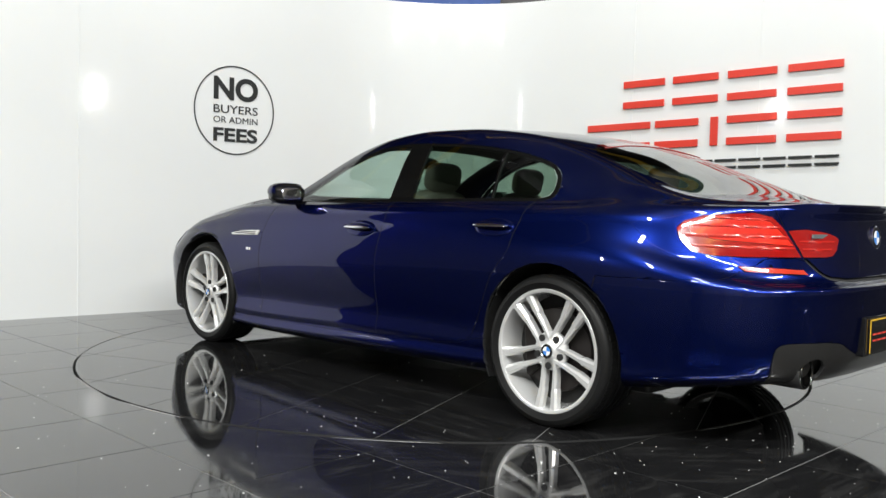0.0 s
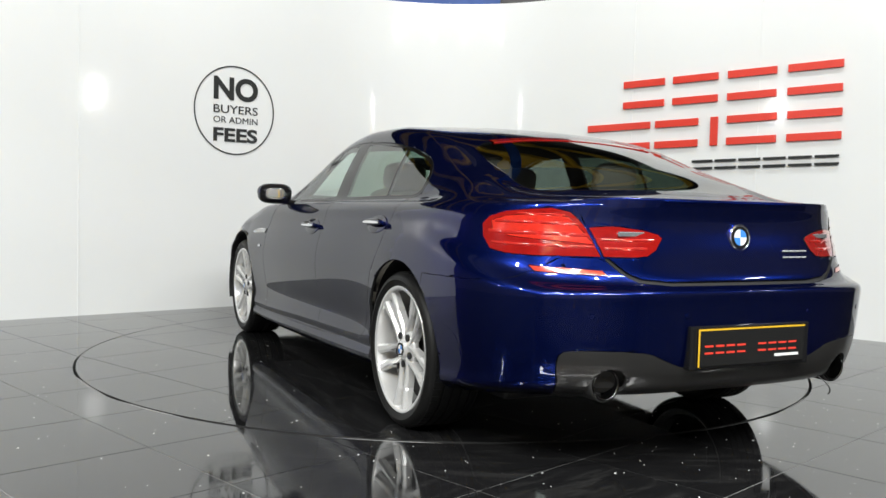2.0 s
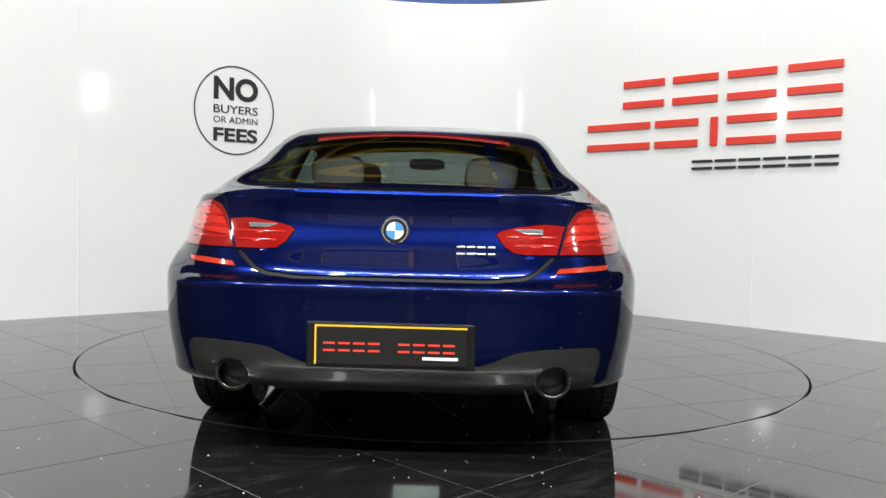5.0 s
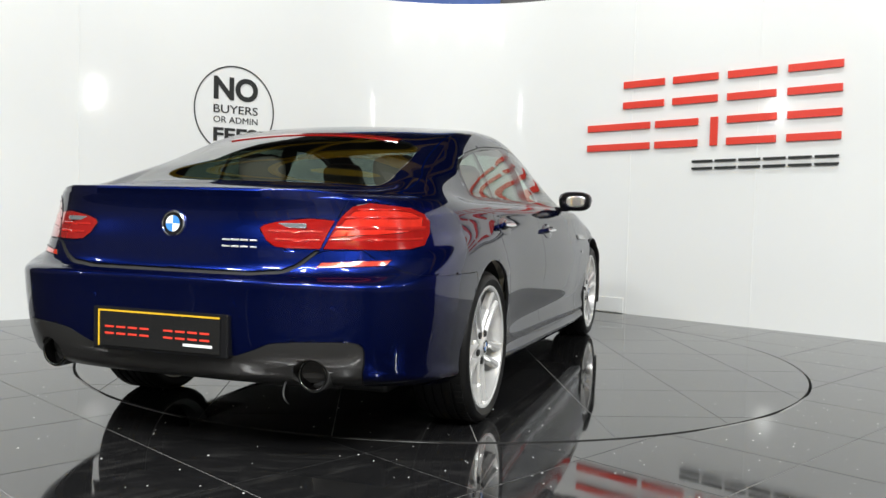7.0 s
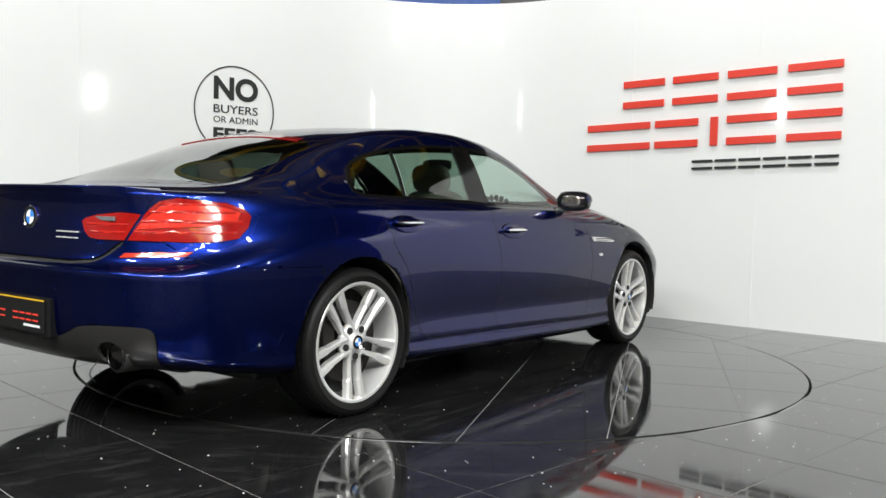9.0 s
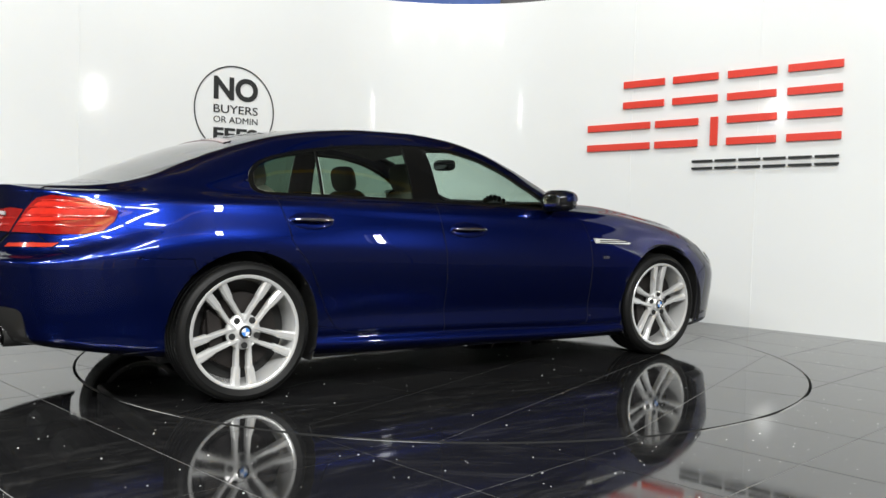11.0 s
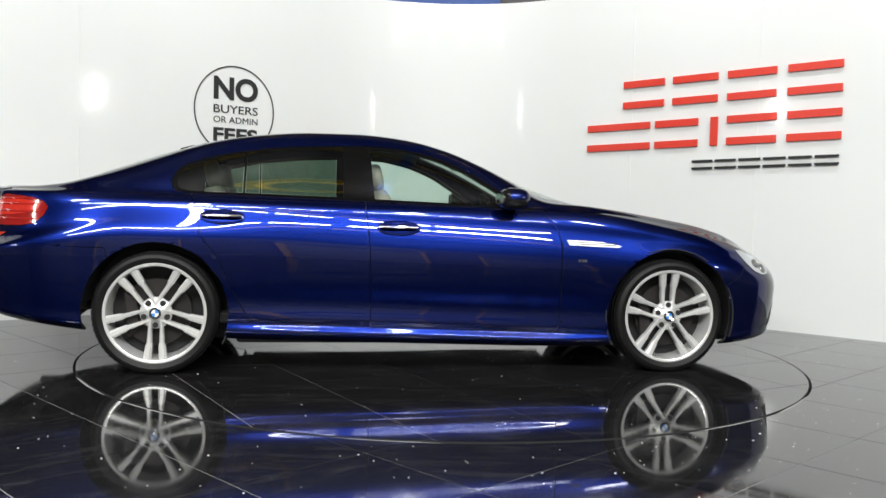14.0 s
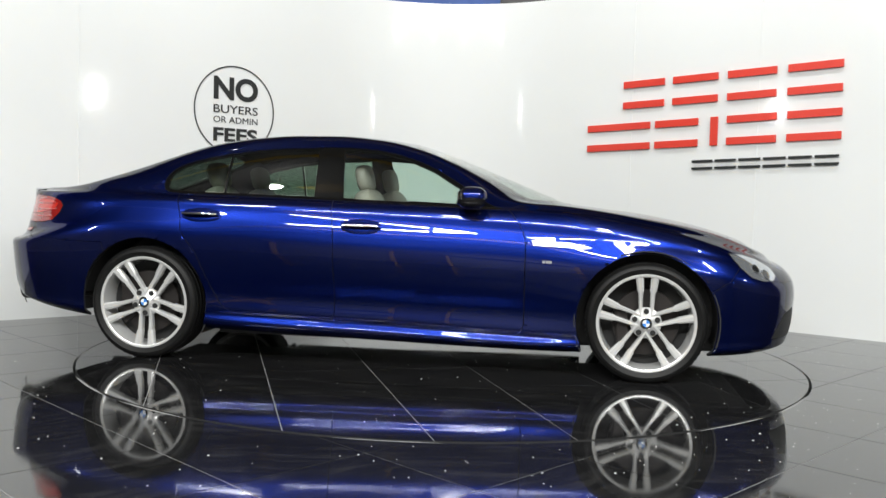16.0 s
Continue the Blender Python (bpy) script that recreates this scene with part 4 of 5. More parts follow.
def wheel(turn, first):
    bm = bmesh.new()
    lathe(bm, [(0.278, -0.016), (0.2785, -0.004), (0.275, 0.0), (0.266, 0.0), (0.260, -0.004), (0.257, -0.016), (0.254, -0.05), (0.246, -0.11), (0.246, -0.21), (0.270, -0.235), (0.278, -0.235)], 72)
    w = part("wheel", bm, ALLOY, car, "silver alloy wheel with five double spokes", smooth=True)
    w.data.set_sharp_from_angle(angle=radians(40))
    prof = [(0.275, -0.004), (0.284, 0.003), (0.300, 0.006), (0.304, 0.0085), (0.308, 0.0065), (0.318, 0.004), (0.328, -0.004), (0.3345, -0.018), (0.337, -0.034)]
    for g in (-0.065, -0.108, -0.150, -0.192):
        prof += [(0.338, g + 0.006), (0.331, g + 0.004), (0.331, g - 0.004), (0.338, g - 0.006)]
    prof += [(0.337, -0.212), (0.334, -0.228), (0.318, -0.248), (0.30, -0.25), (0.281, -0.238)]
    bm = bmesh.new()
    lathe(bm, prof, 80)
    tyre = part("tyre", bm, RUBBER, w, "low-profile black tyre", smooth=True)
    tyre.data.set_sharp_from_angle(angle=radians(50))
    # shoulder blocks of the tread
    bm = bmesh.new()
    for k in range(64):
        box(bm, -0.0125, 0.0125, -0.058, -0.020, 0.3345, 0.3388, m=pose(0, 0, 0, 0, k * 5.625, 0), bevel=0.0015)
    tagged(part("tread_pattern", bm, RUBBER, w), kind="stuff")
    for k in range(5):
        for me in SPOKES:
            s = new("spoke", me)
            s.parent = w
            s.matrix_basis = pose(0, 0, 0, 0, first + 72 * k, 0)
    bm = bmesh.new()
    lathe(bm, [(0.0, -0.012), (0.034, -0.012), (0.040, -0.016), (0.046, -0.026), (0.082, -0.030), (0.088, -0.040), (0.088, -0.06), (0.0, -0.06)], 40)
    hub = part("hub", bm, ALLOY, w, smooth=True)
    # raised black discs that paint the shade of the bolt holes
    for k in range(5):
        bm = bmesh.new()
        lathe(bm, [(0.0, 0.0), (0.0155, 0.0), (0.0155, -0.012), (0.0, -0.012)], 14)
        part("bolt_hole_shade", bm, GAP_SHADE, w, at=pose(0, 0, 0, 0, first + 72 * k, 0) @ pose(0, -0.0205, 0.066))
    roundel(w, pose(0, -0.013, 0), 0.033, 0.005)
    bm = bmesh.new()
    lathe(bm, [(0.07, -0.085), (0.185, -0.085), (0.187, -0.09), (0.187, -0.11), (0.07, -0.11)], 48, close=True)
    part("brake_disc", bm, ALLOY_DARK, w, "dull brown brake disc")
    bm = bmesh.new()
    vs = box(bm, -0.11, 0.11, -0.10, -0.06, -0.045, 0.045, bevel=0.012)
    for v in bm.verts:
        a, r = v.co.x / 0.16 + radians(95), 0.16 + v.co.z
        v.co.x, v.co.z = r * math.sin(a), r * math.cos(a)
    part("brake_caliper", bm, ALLOY_DARK, w)
    # added dark disc in place of the shade deep behind the spokes
    bm = bmesh.new()
    lathe(bm, [(0.0, -0.13), (0.245, -0.13), (0.245, -0.14), (0.0, -0.14)], 40)
    part("wheel_shade_disc", bm, GAP_SHADE, w)
    w.matrix_basis = turn
    return w


SPOKES = [spoke_mesh(1), spoke_mesh(-1)]
for x_, y_, first_ in ((-1.484, 0.932, 180), (1.484, 0.892, 0)):
    wheel(pose(x_, y_, 0.338), first_)
    wheel(pose(x_, -y_, 0.338, 0, 0, 180), first_)


def underside():
    bm = bmesh.new()
    box(bm, -1.80, 2.00, -0.58, 0.58, 0.150, 0.26, bevel=0.02)
    box(bm, -1.06, 1.06, -0.80, 0.80, 0.158, 0.265, bevel=0.02)
    box(bm, -2.38, -1.90, -0.66, 0.66, 0.325, 0.38, bevel=0.02)
    box(bm, 1.88, 2.15, -0.72, 0.72, 0.19, 0.26, bevel=0.02)
    part("underbody", bm, BLACK_PLASTIC, car)
    for xc in (-1.484, 1.484):
        for sd in (1, -1):
            bm = bmesh.new()
            prev = None
            for a in range(-18 if xc > 0 else -26, 207 if xc > 0 else 178, 8):
                c, s = math.cos(radians(a)), math.sin(radians(a))
                z = 0.342 + 0.402 * s
                row = [bm.verts.new((xc + 0.402 * c, sd * y, z)) for y in (0.60, 0.90)] + [bm.verts.new((xc, sd * 0.60, 0.345))]
                if prev:
                    bm.faces.new((prev[0], prev[1], row[1], row[0])), bm.faces.new((prev[2], prev[0], row[0]))
                prev = row
            bmesh.ops.remove_doubles(bm, verts=bm.verts[:], dist=1e-4)
            bm.faces.ensure_lookup_table()
            bmesh.ops.recalc_face_normals(bm, faces=bm.faces[:])
            lin = part("wheel_arch_liner", bm, BLACK_PLASTIC, car)
            sol = lin.modifiers.new("thick", "SOLIDIFY")
            sol.thickness = 0.006
    for z, y0 in ((0.30, 0.30), (0.30, -0.30)):
        bm = bmesh.new()
        lathe(bm, [(0.0, -0.22), (0.10, -0.20), (0.11, 0.0), (0.10, 0.20), (0.0, 0.22)], 20)
        part("silencer", bm, BLACK_PLASTIC, car, at=pose(-2.10, y0, 0.325))


underside()


def inner_skin():
    """Dark layer added just inside the outer panels, so that the joints read dark."""
    bm = bmesh.new()
    for sd in (1, -1):
        g = {}
        for i in range(0, NI + 1, 4):
            for j in range(2, JA - 3, 4):
                p = SKIN[i, j]
                g[i, j] = bm.verts.new((p[0] * 0.985, (p[1] - 0.028) * sd if p[1] > 0.03 else 0.0, p[2] - 0.012))
        for i in range(0, NI - 3, 4):
            for j in range(2, JA - 7, 4):
                q = [g[i, j], g[i + 4, j], g[i + 4, j + 4], g[i, j + 4]]
                c = sum((v.co for v in q), Vector()) / 4
                if min(math.hypot(c.x - 1.484, c.z - 0.345), math.hypot(c.x + 1.484, c.z - 0.345)) > 0.43:
                    bm.faces.new(q)
    bmesh.ops.remove_doubles(bm, verts=bm.verts[:], dist=1e-4)
    for v in [v for v in bm.verts if not v.link_faces]:
        bm.verts.remove(v)
    part("joint_backing", bm, TRIM_DARK, car)


inner_skin()


# ---- car: fittings ----
def blob(bm, size, power=0.6, m=None, rings=14, seg=20):
    """A rounded box-like body (superellipsoid)."""
    vs = bmesh.ops.create_uvsphere(bm, u_segments=seg, v_segments=rings, radius=1.0)["verts"]
    for v in vs:
        v.co = Vector([math.copysign(abs(c) ** power, c) * s for c, s in zip(v.co, size)])
    if m is not None:
        bmesh.ops.transform(bm, matrix=m, verts=vs)
    return vs


def skin_strip(name, places, tall, mat, parent, side, lift):
    """A thin bar that follows the skin through some grid places."""
    bm = bmesh.new()
    prev = None
    for (i0, j0), (i1, j1) in zip(places, places[1:]):
        n = max(2, int(abs(i1 - i0)))
        for k in range(n + 1):
            i, j = i0 + (i1 - i0) * k / n, j0 + (j1 - j0) * k / n
            p = on_skin(i, j)
            du, dv = on_skin(i + 1, j) - on_skin(i - 1, j), on_skin(i, j + 1) - on_skin(i, j - 1)
            nr = np.cross(du, dv)
            nr = nr / (np.linalg.norm(nr) + 1e-9)
            if nr[1] < 0:
                nr = -nr
            q = p + nr * lift
            row = [bm.verts.new((q[0] + nr[0] * d, (q[1] + nr[1] * d) * side, q[2] + h)) for d, h in ((-0.002, -tall), (0.0008, -tall * 0.8), (0.0008, tall * 0.8), (-0.002, tall))]
            if prev:
                for m in range(3):
                    bm.faces.new((prev[m], prev[m + 1], row[m + 1], row[m]))
            prev = row
    bmesh.ops.recalc_face_normals(bm, faces=bm.faces[:])
    return part(name, bm, mat, parent, smooth=True)


for sd in (1, -1):
    # door handles in their cups
    for nm, x_, z_ in (("rear_door", -1.135, 0.874), ("front_door", -0.155, 0.832)):
        door = DOORS[(nm, sd)]
        at = on_flank(x_, z_, sd, 0.0)
        bm = bmesh.new()
        blob(bm, (0.124, 0.006, 0.045), 0.95)
        cup = part("handle_cup", bm, PAINT, door, smooth=True, at=at)
        bm = bmesh.new()
        blob(bm, (0.112, 0.012, 0.017), 0.75, pose(0, 0.024, 0.002))
        box(bm, -0.105, -0.085, 0.0, 0.022, -0.008, 0.010, bevel=0.003), box(bm, 0.085, 0.105, 0.0, 0.022, -0.008, 0.010, bevel=0.003)
        h = part("handle", bm, PAINT, door, smooth=True, at=at)
        bm = bmesh.new()
        blob(bm, (0.112, 0.007, 0.0085), 0.75, pose(0, 0.033, -0.004))
        part("handle_strip", bm, CHROME, door, "chrome handle strip", smooth=True, at=at)
    # trim strip at the wing, with its slats, and the small badge below it
    wing = DOORS[("front_wing", sd)]
    at = on_flank(1.0, 0.763, sd, 0.001)
    bm = bmesh.new()
    pts = [(-0.17, 0.020), (0.06, 0.012), (0.175, -0.012), (0.15, -0.022), (-0.155, -0.014)]
    if sd < 0:
        pts = [(-a, b) for a, b in pts]
    vs0 = [bm.verts.new((a, 0.0, b)) for a, b in pts]
    vs1 = [bm.verts.new((a * 0.97, 0.007, b * 0.9)) for a, b in pts]
    for k in range(5):
        bm.faces.new((vs0[k], vs0[(k + 1) % 5], vs1[(k + 1) % 5], vs1[k]))
    bm.faces.new(vs1)
    bmesh.ops.recalc_face_normals(bm, faces=bm.faces[:])
    vent = part("wing_vent", bm, ALLOY, wing, "chrome wing vent trim", at=at)
    for zz in (0.004, -0.007):
        bm = bmesh.new()
        box(bm, -0.135, 0.12, 0.0062, 0.0078, zz - 0.0028, zz + 0.0028)
        part("vent_slot", bm, BLACK_GLOSS, vent)
    at = on_flank(0.925, 0.664, sd, 0.0005)
    bm = bmesh.new()
    box(bm, -0.026 * sd, -0.010 * sd, 0.0, 0.003, -0.008, 0.008) if sd > 0 else box(bm, 0.010, 0.026, 0.0, 0.003, -0.008, 0.008)
    box(bm, -0.006, 0.026, 0.0, 0.003, -0.008, 0.008) if sd > 0 else box(bm, -0.026, 0.006, 0.0, 0.003, -0.008, 0.008)
    part("wing_badge", bm, CHROME, wing, at=at)
    # door mirror
    bm = bmesh.new()
    blob(bm, (0.080, 0.106, 0.062), 0.72, pose(0.0, 0, 0, 0, 0, -12 * sd))
    mir = part("door_mirror", bm, BLACK_GLOSS, DOORS[("front_door", sd)], "blue-capped door mirror", smooth=True, at=pose(0.49, 0.942 * sd, 1.012))
    bm = bmesh.new()
    vs = blob(bm, (0.084, 0.109, 0.065), 0.72, pose(0.004, 0, 0.001, 0, 0, -12 * sd))
    bmesh.ops.delete(bm, geom=[v for v in vs if v.co.x < -0.045 or v.co.z < -0.020], context="VERTS")
    part("mirror_cap", bm, PAINT, mir, smooth=True)
    bm = bmesh.new()
    blob(bm, (0.004, 0.060, 0.036), 0.6, pose(-0.0765, 0.016 * sd, 0.0, 0, 0, -12 * sd))
    part("mirror_glass", bm, CHROME, mir, "mirror glass", smooth=True)
    bm = bmesh.new()
    box(bm, -0.030, 0.045, -0.150, -0.04, -0.066, -0.038, bevel=0.008)
    if sd < 0:
        bmesh.ops.scale(bm, vec=(1, -1, 1), verts=bm.verts[:])
        bmesh.ops.reverse_faces(bm, faces=bm.faces[:])
    part("mirror_foot", bm, BLACK_GLOSS, mir)
    # tail pipe
    bm = bmesh.new()
    lathe(bm, [(0.050, 0.0), (0.054, 0.003), (0.056, 0.0), (0.056, -0.16), (0.049, -0.16), (0.049, -0.004)], 36, close=True)
    pipe = part("tail_pipe", bm, PIPE, car, "dark chrome tail pipe", smooth=True, at=pose(float(on_skin(*R(0.572, 0.352))[0]) + 0.010, 0.572 * sd, 0.352, 0, 0, 90))
    # dark disc in place of the shade inside the pipe
    bm = bmesh.new()
    lathe(bm, [(0.0, -0.06), (0.049, -0.06), (0.049, -0.064), (0.0, -0.064)], 24)
    part("pipe_shade_disc", bm, GAP_SHADE, pipe)
    bm = bmesh.new()
    lathe(bm, [(0.056, -0.006), (0.062, -0.004), (0.064, -0.008), (0.064, -0.16), (0.056, -0.16)], 36, close=True)
    part("pipe_surround", bm, BLACK_PLASTIC, pipe, smooth=True)
    # lamp inserts: light guides in the tail lamps
    lens = DOORS[("tail_lamp_inner", sd)]
    i_, j_ = R(0.47, 0.885)
    p = on_skin(i_, j_)
    bm = bmesh.new()
    box(bm, -0.004, 0.004, -0.055, 0.055, -0.009, 0.009, bevel=0.003)
    part("reversing_lamp", bm, LAMP_CLEAR, lens, "small clear reversing lamp", at=pose(p[0] - 0.003, p[1] * sd, p[2], 0, 0, 9 * -sd))
    for z0, y0, x1, tall in ((0.835, 0.60, -2.13, 0.006), (0.875, 0.615, -2.10, 0.009), (0.915, 0.635, -2.12, 0.006), (0.945, 0.67, -2.2, 0.005)):
        skin_strip("light_guide", [R(y0, z0), R(0.68, z0 + 0.002), R(0.74, z0 + 0.003), S(x1, z0 + 0.004)], tall, RED_GUIDE, DOORS[("tail_lamp", sd)], sd, 0.0036)
    for z0, y0, y1 in ((0.832, 0.42, 0.57), (0.862, 0.39, 0.575)):
        skin_strip("light_guide", [R(y0, z0), R((y0 + y1) / 2, z0), R(y1, z0)], 0.006, RED_GUIDE, DOORS[("tail_lamp_inner", sd)], sd, 0.0036)
    # headlamp rings
    hl = DOORS[("headlamp", sd)]
    for hx, hz in ((2.075, 0.655), (2.135, 0.625)):
        bm = bmesh.new()
        lathe(bm, [(0.024, 0.0), (0.028, 0.005), (0.031, 0.0)], 28)
        part("lamp_ring", bm, LAMP_CLEAR, hl, at=on_flank(hx, hz, sd, 0.003))
        bm = bmesh.new()
        lathe(bm, [(0.0, 0.002), (0.022, 0.002), (0.022, 0.0), (0.0, 0.0)], 28)
        part("lamp_lens", bm, PIPE, hl, at=on_flank(hx, hz, sd, 0.003))


# number plate on its black backing, letters as plain bars
REAR_X = min(float(on_skin(0, R(0.02, z_)[1])[0]) for z_ in (0.42, 0.48, 0.54, 0.56)) - 0.004
bm = bmesh.new()
box(bm, -0.012, 0.06, -0.292, 0.292, -0.080, 0.080, bevel=0.006)
backing = part("plate_recess", bm, BLACK_GLOSS, DOORS[("rear_bumper", 1)], "black plate backing", at=pose(REAR_X + 0.002, 0, 0.483, 0, 0, 0))
bm = bmesh.new()
box(bm, -0.018, -0.0125, -0.262, 0.262, -0.066, 0.070, bevel=0.002)
plate = part("number_plate", bm, PLATE_BLACK, backing, "black show plate with red bars")
bm = bmesh.new()
box(bm, -0.0195, -0.0175, -0.262, 0.262, 0.064, 0.070), box(bm, -0.0195, -0.0175, 0.256, 0.262, -0.066, 0.064)
bm.verts.ensure_lookup_table()
part("plate_edge", bm, PLATE_YELLOW, backing)
for k in range(9):
    if k == 4:
        continue
    y0 = 0.232 - k * 0.0515
    bm = bmesh.new()
    box(bm, -0.0192, -0.0178, y0 - 0.040, y0, 0.004, 0.011), box(bm, -0.0192, -0.0178, y0 - 0.040, y0, -0.021, -0.014)
    part("red_bar", bm, RED_SIGN, backing)
bm = bmesh.new()
box(bm, -0.0192, -0.0178, -0.232, -0.11, -0.044, -0.034)
part("white_bar", bm, LOGO_WHITE, backing)

lid = DOORS[("boot_lid", 1)]
bx = float(on_skin(0, R(0.02, 0.878)[1])[0])
roundel(lid, pose(bx + 0.001, 0.0, 0.878, 0, 0, 90) @ pose(0, 0, 0, 4, 0, 0), 0.050, 0.010)
for k, w_ in enumerate((0.030, 0.030, 0.030, 0.026)):
    yy = -0.232 - k * 0.036
    p = on_skin(*R(-yy, 0.815))
    bm = bmesh.new()
    box(bm, -0.004, 0.003, -w_ / 2, w_ / 2, 0.010, 0.016, bevel=0.001), box(bm, -0.004, 0.003, -w_ / 2, w_ / 2, -0.014, -0.008, bevel=0.001)
    part("model_mark", bm, ALLOY, lid, "chrome bar marks", at=pose(p[0] - 0.001, yy, 0.815, 0, 2, 6))
# raised lip along the rear edge of the boot lid
bm = bmesh.new()
prev = None
for k in range(-30, 31):
    y = k / 30 * 0.66
    fade = min(1.0, (1 - abs(k) / 30) * 5)
    i_, j_ = R(max(abs(y), 0.021), 0.985)
    front, tip, foot = [Vector(on_skin(i_, JA + d)) for d in (14, 1, -5)]
    rise = 0.004 + 0.014 * fade
    row = [front + Vector((0, 0, -0.002)), front * 0.45 + tip * 0.55 + Vector((0, 0, rise * 0.6)), tip + Vector((-0.006 * fade, 0, rise)),
           tip + Vector((-0.009 * fade, 0, rise * 0.55)), foot + Vector((0.004, 0, 0))]
    row = [bm.verts.new((p.x, math.copysign(p.y if k else 0.0, y), p.z)) for p in row]
    if prev:
        for q in range(4):
            bm.faces.new((prev[q], prev[q + 1], row[q + 1], row[q]))
    prev = row
bmesh.ops.recalc_face_normals(bm, faces=bm.faces[:])
lip = part("boot_spoiler", bm, PAINT, lid, "slim raised lip in body colour", smooth=True)
lip.data.set_sharp_from_angle(angle=radians(35))
for yy in (-0.66, -0.30, 0.30, 0.66):
    p = on_skin(*R(abs(yy), 0.60))
    q = on_skin(*R(abs(yy) + 0.02, 0.60))
    bm = bmesh.new()
    lathe(bm, [(0.0, 0.0015), (0.009, 0.0015), (0.0105, 0.0), (0.0, 0.0)], 18)
    part("parking_sensor", bm, PAINT, DOORS[("rear_bumper", 1)], at=pose(p[0] - 0.0005, yy, p[2], 0, 0, 90 + math.copysign(math.degrees(math.atan2(q[0] - p[0], 0.02)), yy) * -1))
# high brake lamp along the top of the rear window
bm = bmesh.new()
prev = None
for k in range(-20, 21):
    y = k * 0.0225
    p = on_skin(*T(-1.375 - 0.02 * (abs(y) / 0.45) ** 2, max(abs(y), 0.021)))
    row = [bm.verts.new((p[0] + 0.012, y, p[2] + 0.008)), bm.verts.new((p[0] - 0.030, y, p[2] - 0.004)), bm.verts.new((p[0] - 0.030, y, p[2] - 0.014)), bm.verts.new((p[0] + 0.012, y, p[2] - 0.006))]
    if prev:
        for q in range(4):
            bm.faces.new((prev[q], prev[(q + 1) % 4], row[(q + 1) % 4], row[q]))
    prev = row
bmesh.ops.recalc_face_normals(bm, faces=bm.faces[:])
part("high_brake_lamp", bm, RED_LENS, car, "long red high brake lamp")


# ---- car: cabin ----
def seat(x, y, lean, wide):
    bm = bmesh.new()
    blob(bm, (0.25, wide, 0.09), 0.45, pose(0.05, 0, 0.47, 0, -8, 0))
    st = part("seat", bm, LEATHER, car, "ivory leather seat", smooth=True, at=pose(x, y, 0))
    bm = bmesh.new()
    blob(bm, (0.075, wide * 0.95, 0.31), 0.5, pose(-0.25, 0, 0.76, 0, -lean, 0))
    part("backrest", bm, LEATHER, st, smooth=True)
    bm = bmesh.new()
    blob(bm, (0.045, 0.13, 0.085), 0.6, pose(-0.36, 0, 1.125, 0, -lean * 0.6, 0))
    part("headrest", bm, LEATHER, st, smooth=True)


for y_ in (0.38, -0.38):
    seat(0.10, y_, 20, 0.25), seat(-0.88, y_, 22, 0.25)
bm = bmesh.new()
blob(bm, (0.22, 0.70, 0.14), 0.4, pose(0.78, 0, 0.83))
part("dashboard", bm, TRIM_DARK, car, smooth=True)
bm = bmesh.new()
for k in range(30):
    a = 2 * math.pi * k / 30
    blob(bm, (0.016, 0.024, 0.016), 1.0, pose(0.50, -0.38, 0.86) @ pose(0, 0, 0, 0, -24, 0) @ pose(0, 0.18 * math.cos(a), 0.18 * math.sin(a), math.degrees(a), 0, 0), 6, 8)
blob(bm, (0.03, 0.07, 0.05), 0.8, pose(0.51, -0.38, 0.86))
box(bm, 0.50, 0.52, -0.55, -0.21, 0.85, 0.875)
part("steering_wheel", bm, TRIM_DARK, car, "black steering wheel", smooth=True)
bm = bmesh.new()
blob(bm, (0.018, 0.12, 0.038), 0.6, pose(0.30, 0, 1.235))
box(bm, 0.27, 0.285, -0.012, 0.012, 1.25, 1.268)
part("cabin_mirror", bm, BLACK_GLOSS, car, smooth=True)
bm = bmesh.new()
box(bm, -2.0, -1.28, -0.62, 0.62, 0.915, 0.945, bevel=0.01)
part("parcel_shelf", bm, TRIM_DARK, car)
bm = bmesh.new()
box(bm, -1.3, 0.95, -0.80, 0.80, 0.27, 0.33, bevel=0.01)
part("cabin_floor", bm, TRIM_DARK, car)
# roof lining
bm = bmesh.new()
prev = None
for k in range(17):
    x = -1.30 + k * 0.0875
    row = []
    for q in range(-8, 9):
        y = q / 8 * (float(RAIL_Y(x)) - 0.03)
        z = float(SPINE_Z(x)) - (float(SPINE_Z(x)) - float(RAIL_Z(x))) * (q / 8) ** 2 - 0.035
        row.append(bm.verts.new((x, y, z)))
    if prev:
        for q in range(16):
            bm.faces.new((prev[q], prev[q + 1], row[q + 1], row[q]))
    prev = row
lining = part("roof_lining", bm, TRIM_DARK, car, smooth=True)
lining.modifiers.new("thick", "SOLIDIFY").thickness = 0.012
# pale paper sheet on the parcel shelf
bm = bmesh.new()
box(bm, -1.78, -1.60, 0.0, 0.26, 0.947, 0.951)
part("paper_sheet", bm, LOGO_WHITE, car, "pale paper sheet on the shelf")
# thin strap under the bumper
bm = bmesh.new()
prev = None
for k in range(13):
    a = k / 12
    c = Vector((-2.50 - 0.05 * math.sin(a * 2.4), -0.47 - 0.03 * a, 0.325 - 0.075 * a))
    row = [bm.verts.new(c + Vector((0.004 * math.cos(q * 1.5708), 0.004 * math.sin(q * 1.5708), 0))) for q in range(4)]
    if prev:
        for q in range(4):
            bm.faces.new((prev[q], prev[(q + 1) % 4], row[(q + 1) % 4], row[q]))
    prev = row
part("hanging_strap", bm, BLACK_PLASTIC, car, "thin black strap hanging under the bumper")


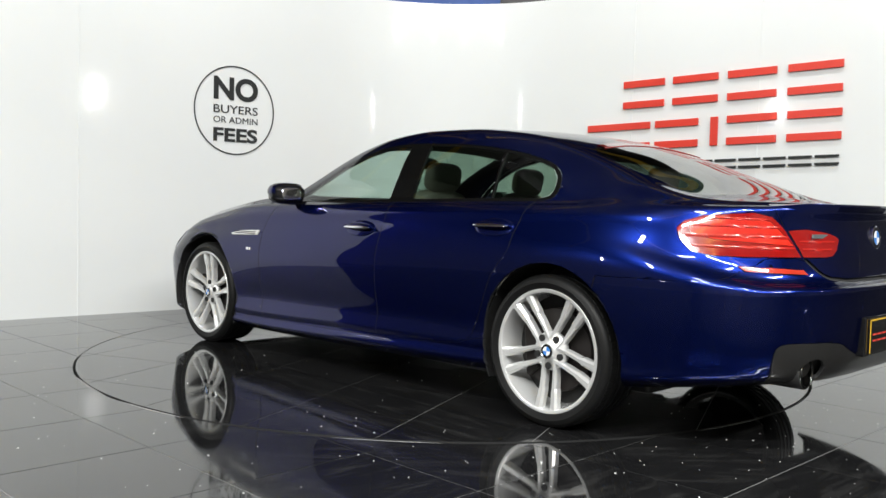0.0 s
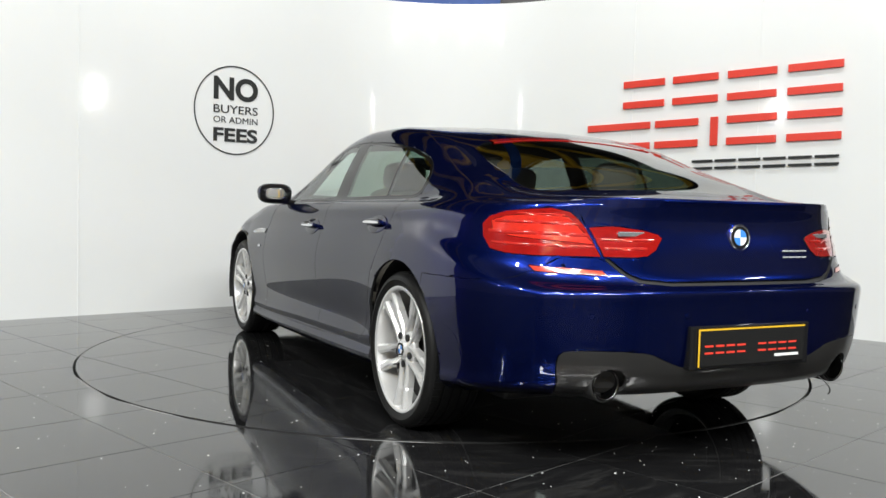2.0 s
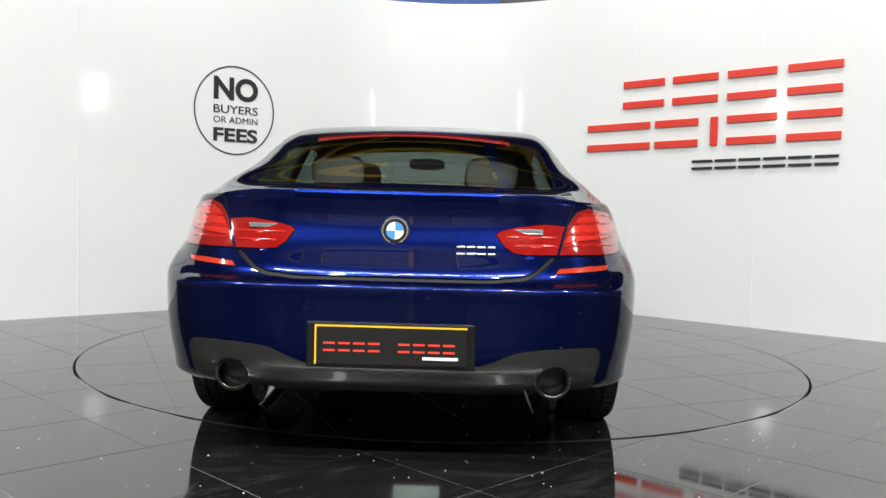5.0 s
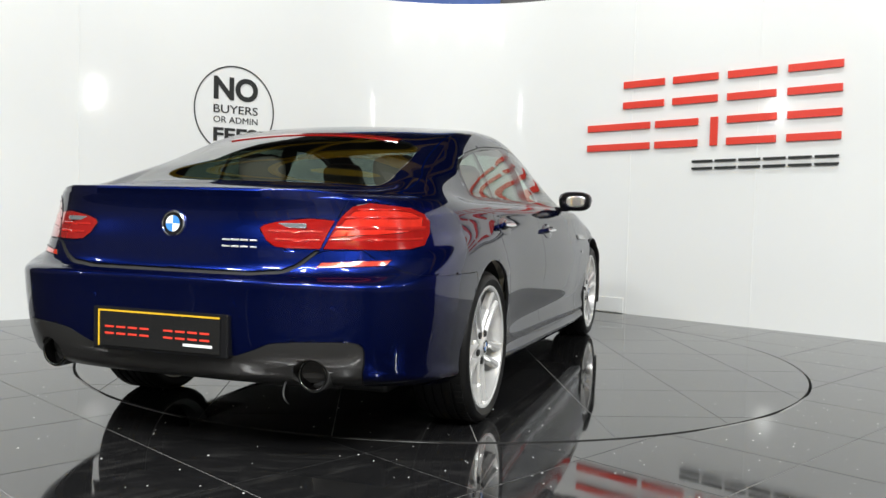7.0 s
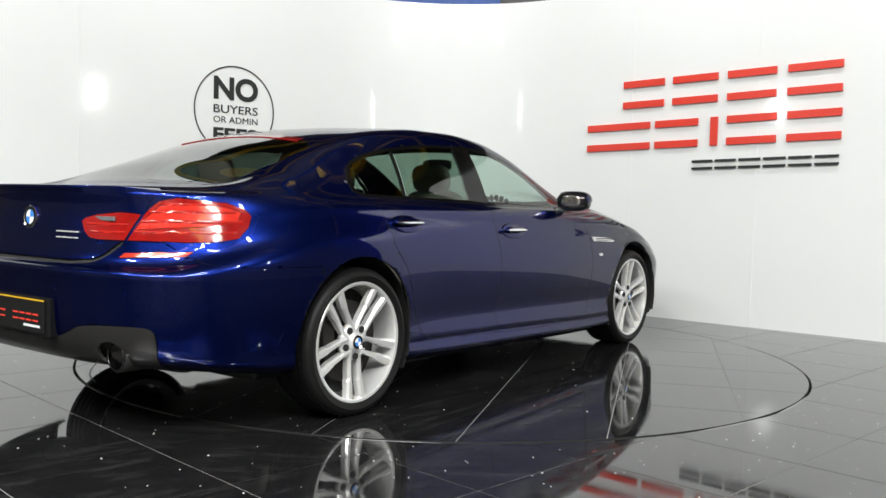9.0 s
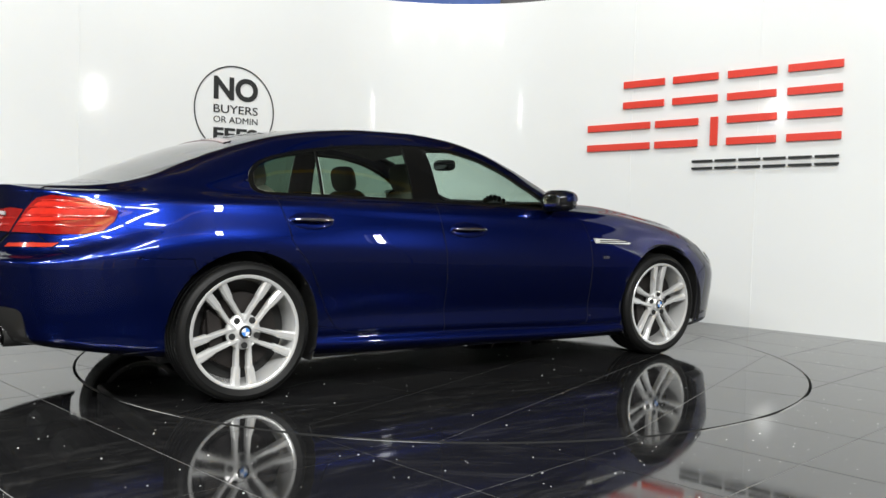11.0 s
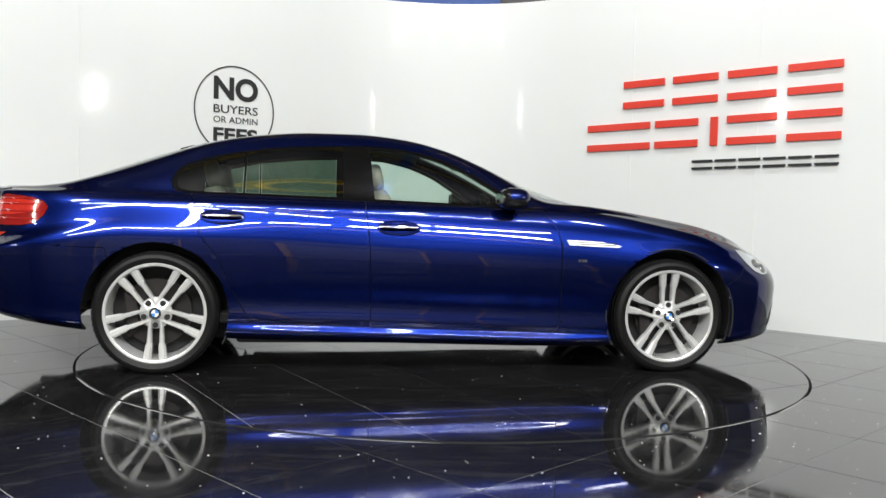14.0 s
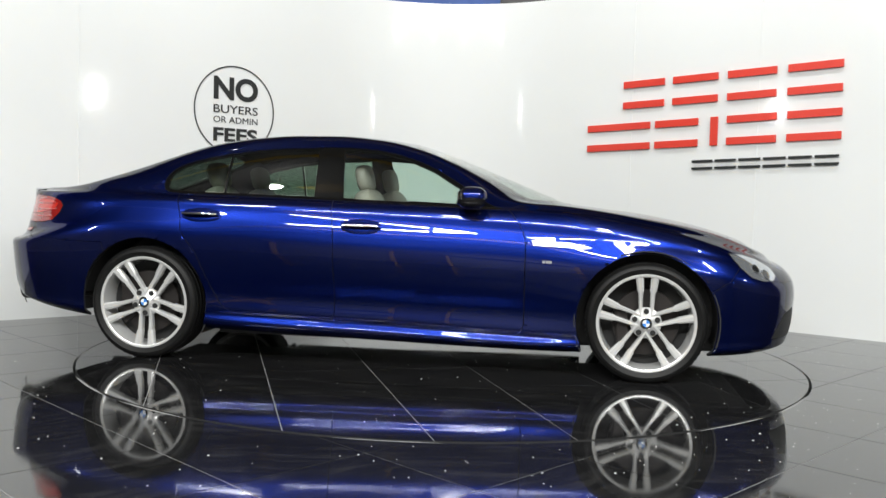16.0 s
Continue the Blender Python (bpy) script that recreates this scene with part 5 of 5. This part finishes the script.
# ---- signs on the wall ----
def wall_pose(side, s, z):
    """On the wall: local x along the wall to the viewer's right, y up, z out of it."""
    p = CORNER + side * s
    along = side if side is DR else -side
    out = Vector((along.y, -along.x))
    m = Matrix(((along.x, 0, out.x), (along.y, 0, out.y), (0, 1, 0))).to_4x4()
    return Matrix.Translation((p.x + out.x * 0.002, p.y + out.y * 0.002, z)) @ m


def sign_words(text, wide, high, bold, parent, at):
    cu = bpy.data.curves.new("words", "FONT")
    cu.body, cu.size, cu.extrude, cu.offset = text, 1.0, 0.004, bold
    tmp = bpy.data.objects.new("words", cu)
    scene.collection.objects.link(tmp)
    me = bpy.data.meshes.new_from_object(tmp.evaluated_get(bpy.context.evaluated_depsgraph_get()))
    bpy.data.objects.remove(tmp)
    xs, ys = [v.co.x for v in me.vertices], [v.co.y for v in me.vertices]
    for v in me.vertices:
        v.co.x = (v.co.x - min(xs)) / (max(xs) - min(xs)) * wide
        v.co.y = (v.co.y - min(ys)) / (max(ys) - min(ys)) * high
        v.co.z = v.co.z * 0.5 + 0.002
    me.materials.clear()
    me.materials.append(BLACK_SIGN)
    bm = bmesh.new()
    bm.from_mesh(me)
    bm.verts.index_update()
    left = set(bm.verts)
    while left:
        stack, isle = [left.pop()], set()
        while stack:
            v = stack.pop()
            isle.add(v)
            for e in v.link_edges:
                o = e.other_vert(v)
                if o in left:
                    left.discard(o)
                    stack.append(o)
        b2 = bm.copy()
        keep = {v.index for v in isle}
        bmesh.ops.delete(b2, geom=[v for v in b2.verts if v.index not in keep], context="VERTS")
        part("letter", b2, BLACK_SIGN, parent, at=at)
    bm.free()


bm = bmesh.new()
lathe(bm, [(0.386, 0.0), (0.397, 0.0), (0.397, 0.004), (0.386, 0.004)], 96, axis="Z", close=True)
fee_sign = part("wall_sign", bm, BLACK_SIGN, at=wall_pose(DL, 2.49, 1.768))
tagged(fee_sign, "round black-outlined sign lettered on the white wall", "sign")
for text, top, high, bold in (("NO", 2.062, 0.207, 0.035), ("BUYERS", 1.811, 0.072, 0.0), ("OR ADMIN", 1.708, 0.055, -0.008), ("FEES", 1.609, 0.124, 0.03)):
    sign_words(text, 0.437, high, bold, fee_sign, pose(-0.21, top - high - 1.768, 0))
main_sign = tagged(part("letter_sign", bmesh.new(), RED_SIGN, at=wall_pose(DR, 2.6, 1.9)), "large raised red and black letter blocks", "sign")


def sign_block(s0, s1, z0, high, bar, mat, name):
    """One letter of the sign as plain raised bars."""
    bm = bmesh.new()
    rise = 0.0286
    ends = ((0.0, bar), (high - bar, high)) if s1 - s0 > 0.1 else ((0.0, high),)
    for a, b in ends:
        vs = box(bm, s0 - 2.6, s1 - 2.6, z0 + a - 1.9, z0 + b - 1.9, 0.004, 0.022, bevel=0.002)
    for v in bm.verts:
        v.co.y += rise * v.co.x
    part(name, bm, mat, main_sign)


for s0, s1 in ((2.176, 2.583), (2.664, 3.081), (3.165, 3.582), (3.673, 4.102)):
    sign_block(s0, s1, 1.905, 0.250, 0.062, RED_SIGN, "red_block")
for s0, s1 in ((1.81, 2.455), (2.505, 2.913), (3.026, 3.092), (3.172, 3.594), (3.68, 4.107)):
    sign_block(s0, s1, 1.528, 0.247, 0.062, RED_SIGN, "red_block")
for k in range(6):
    sign_block(2.87 + k * 0.2085, 2.87 + k * 0.2085 + 0.185, 1.326, 0.082, 0.02, BLACK_SIGN, "black_block")


def motions():
    rows = []
    for t, a in TURN:
        c, s = math.cos(radians(a)), math.sin(radians(a))
        rows.append((t, a, c * CAR_X - s * CAR_Y, s * CAR_X + c * CAR_Y))
    walk(table, [(t, pose(0, 0, 0.003, 0, 0, a)) for t, a, x, y in rows])
    walk(car, [(t, pose(x, y, 0.003, 0, 0, a)) for t, a, x, y in rows])



motions()
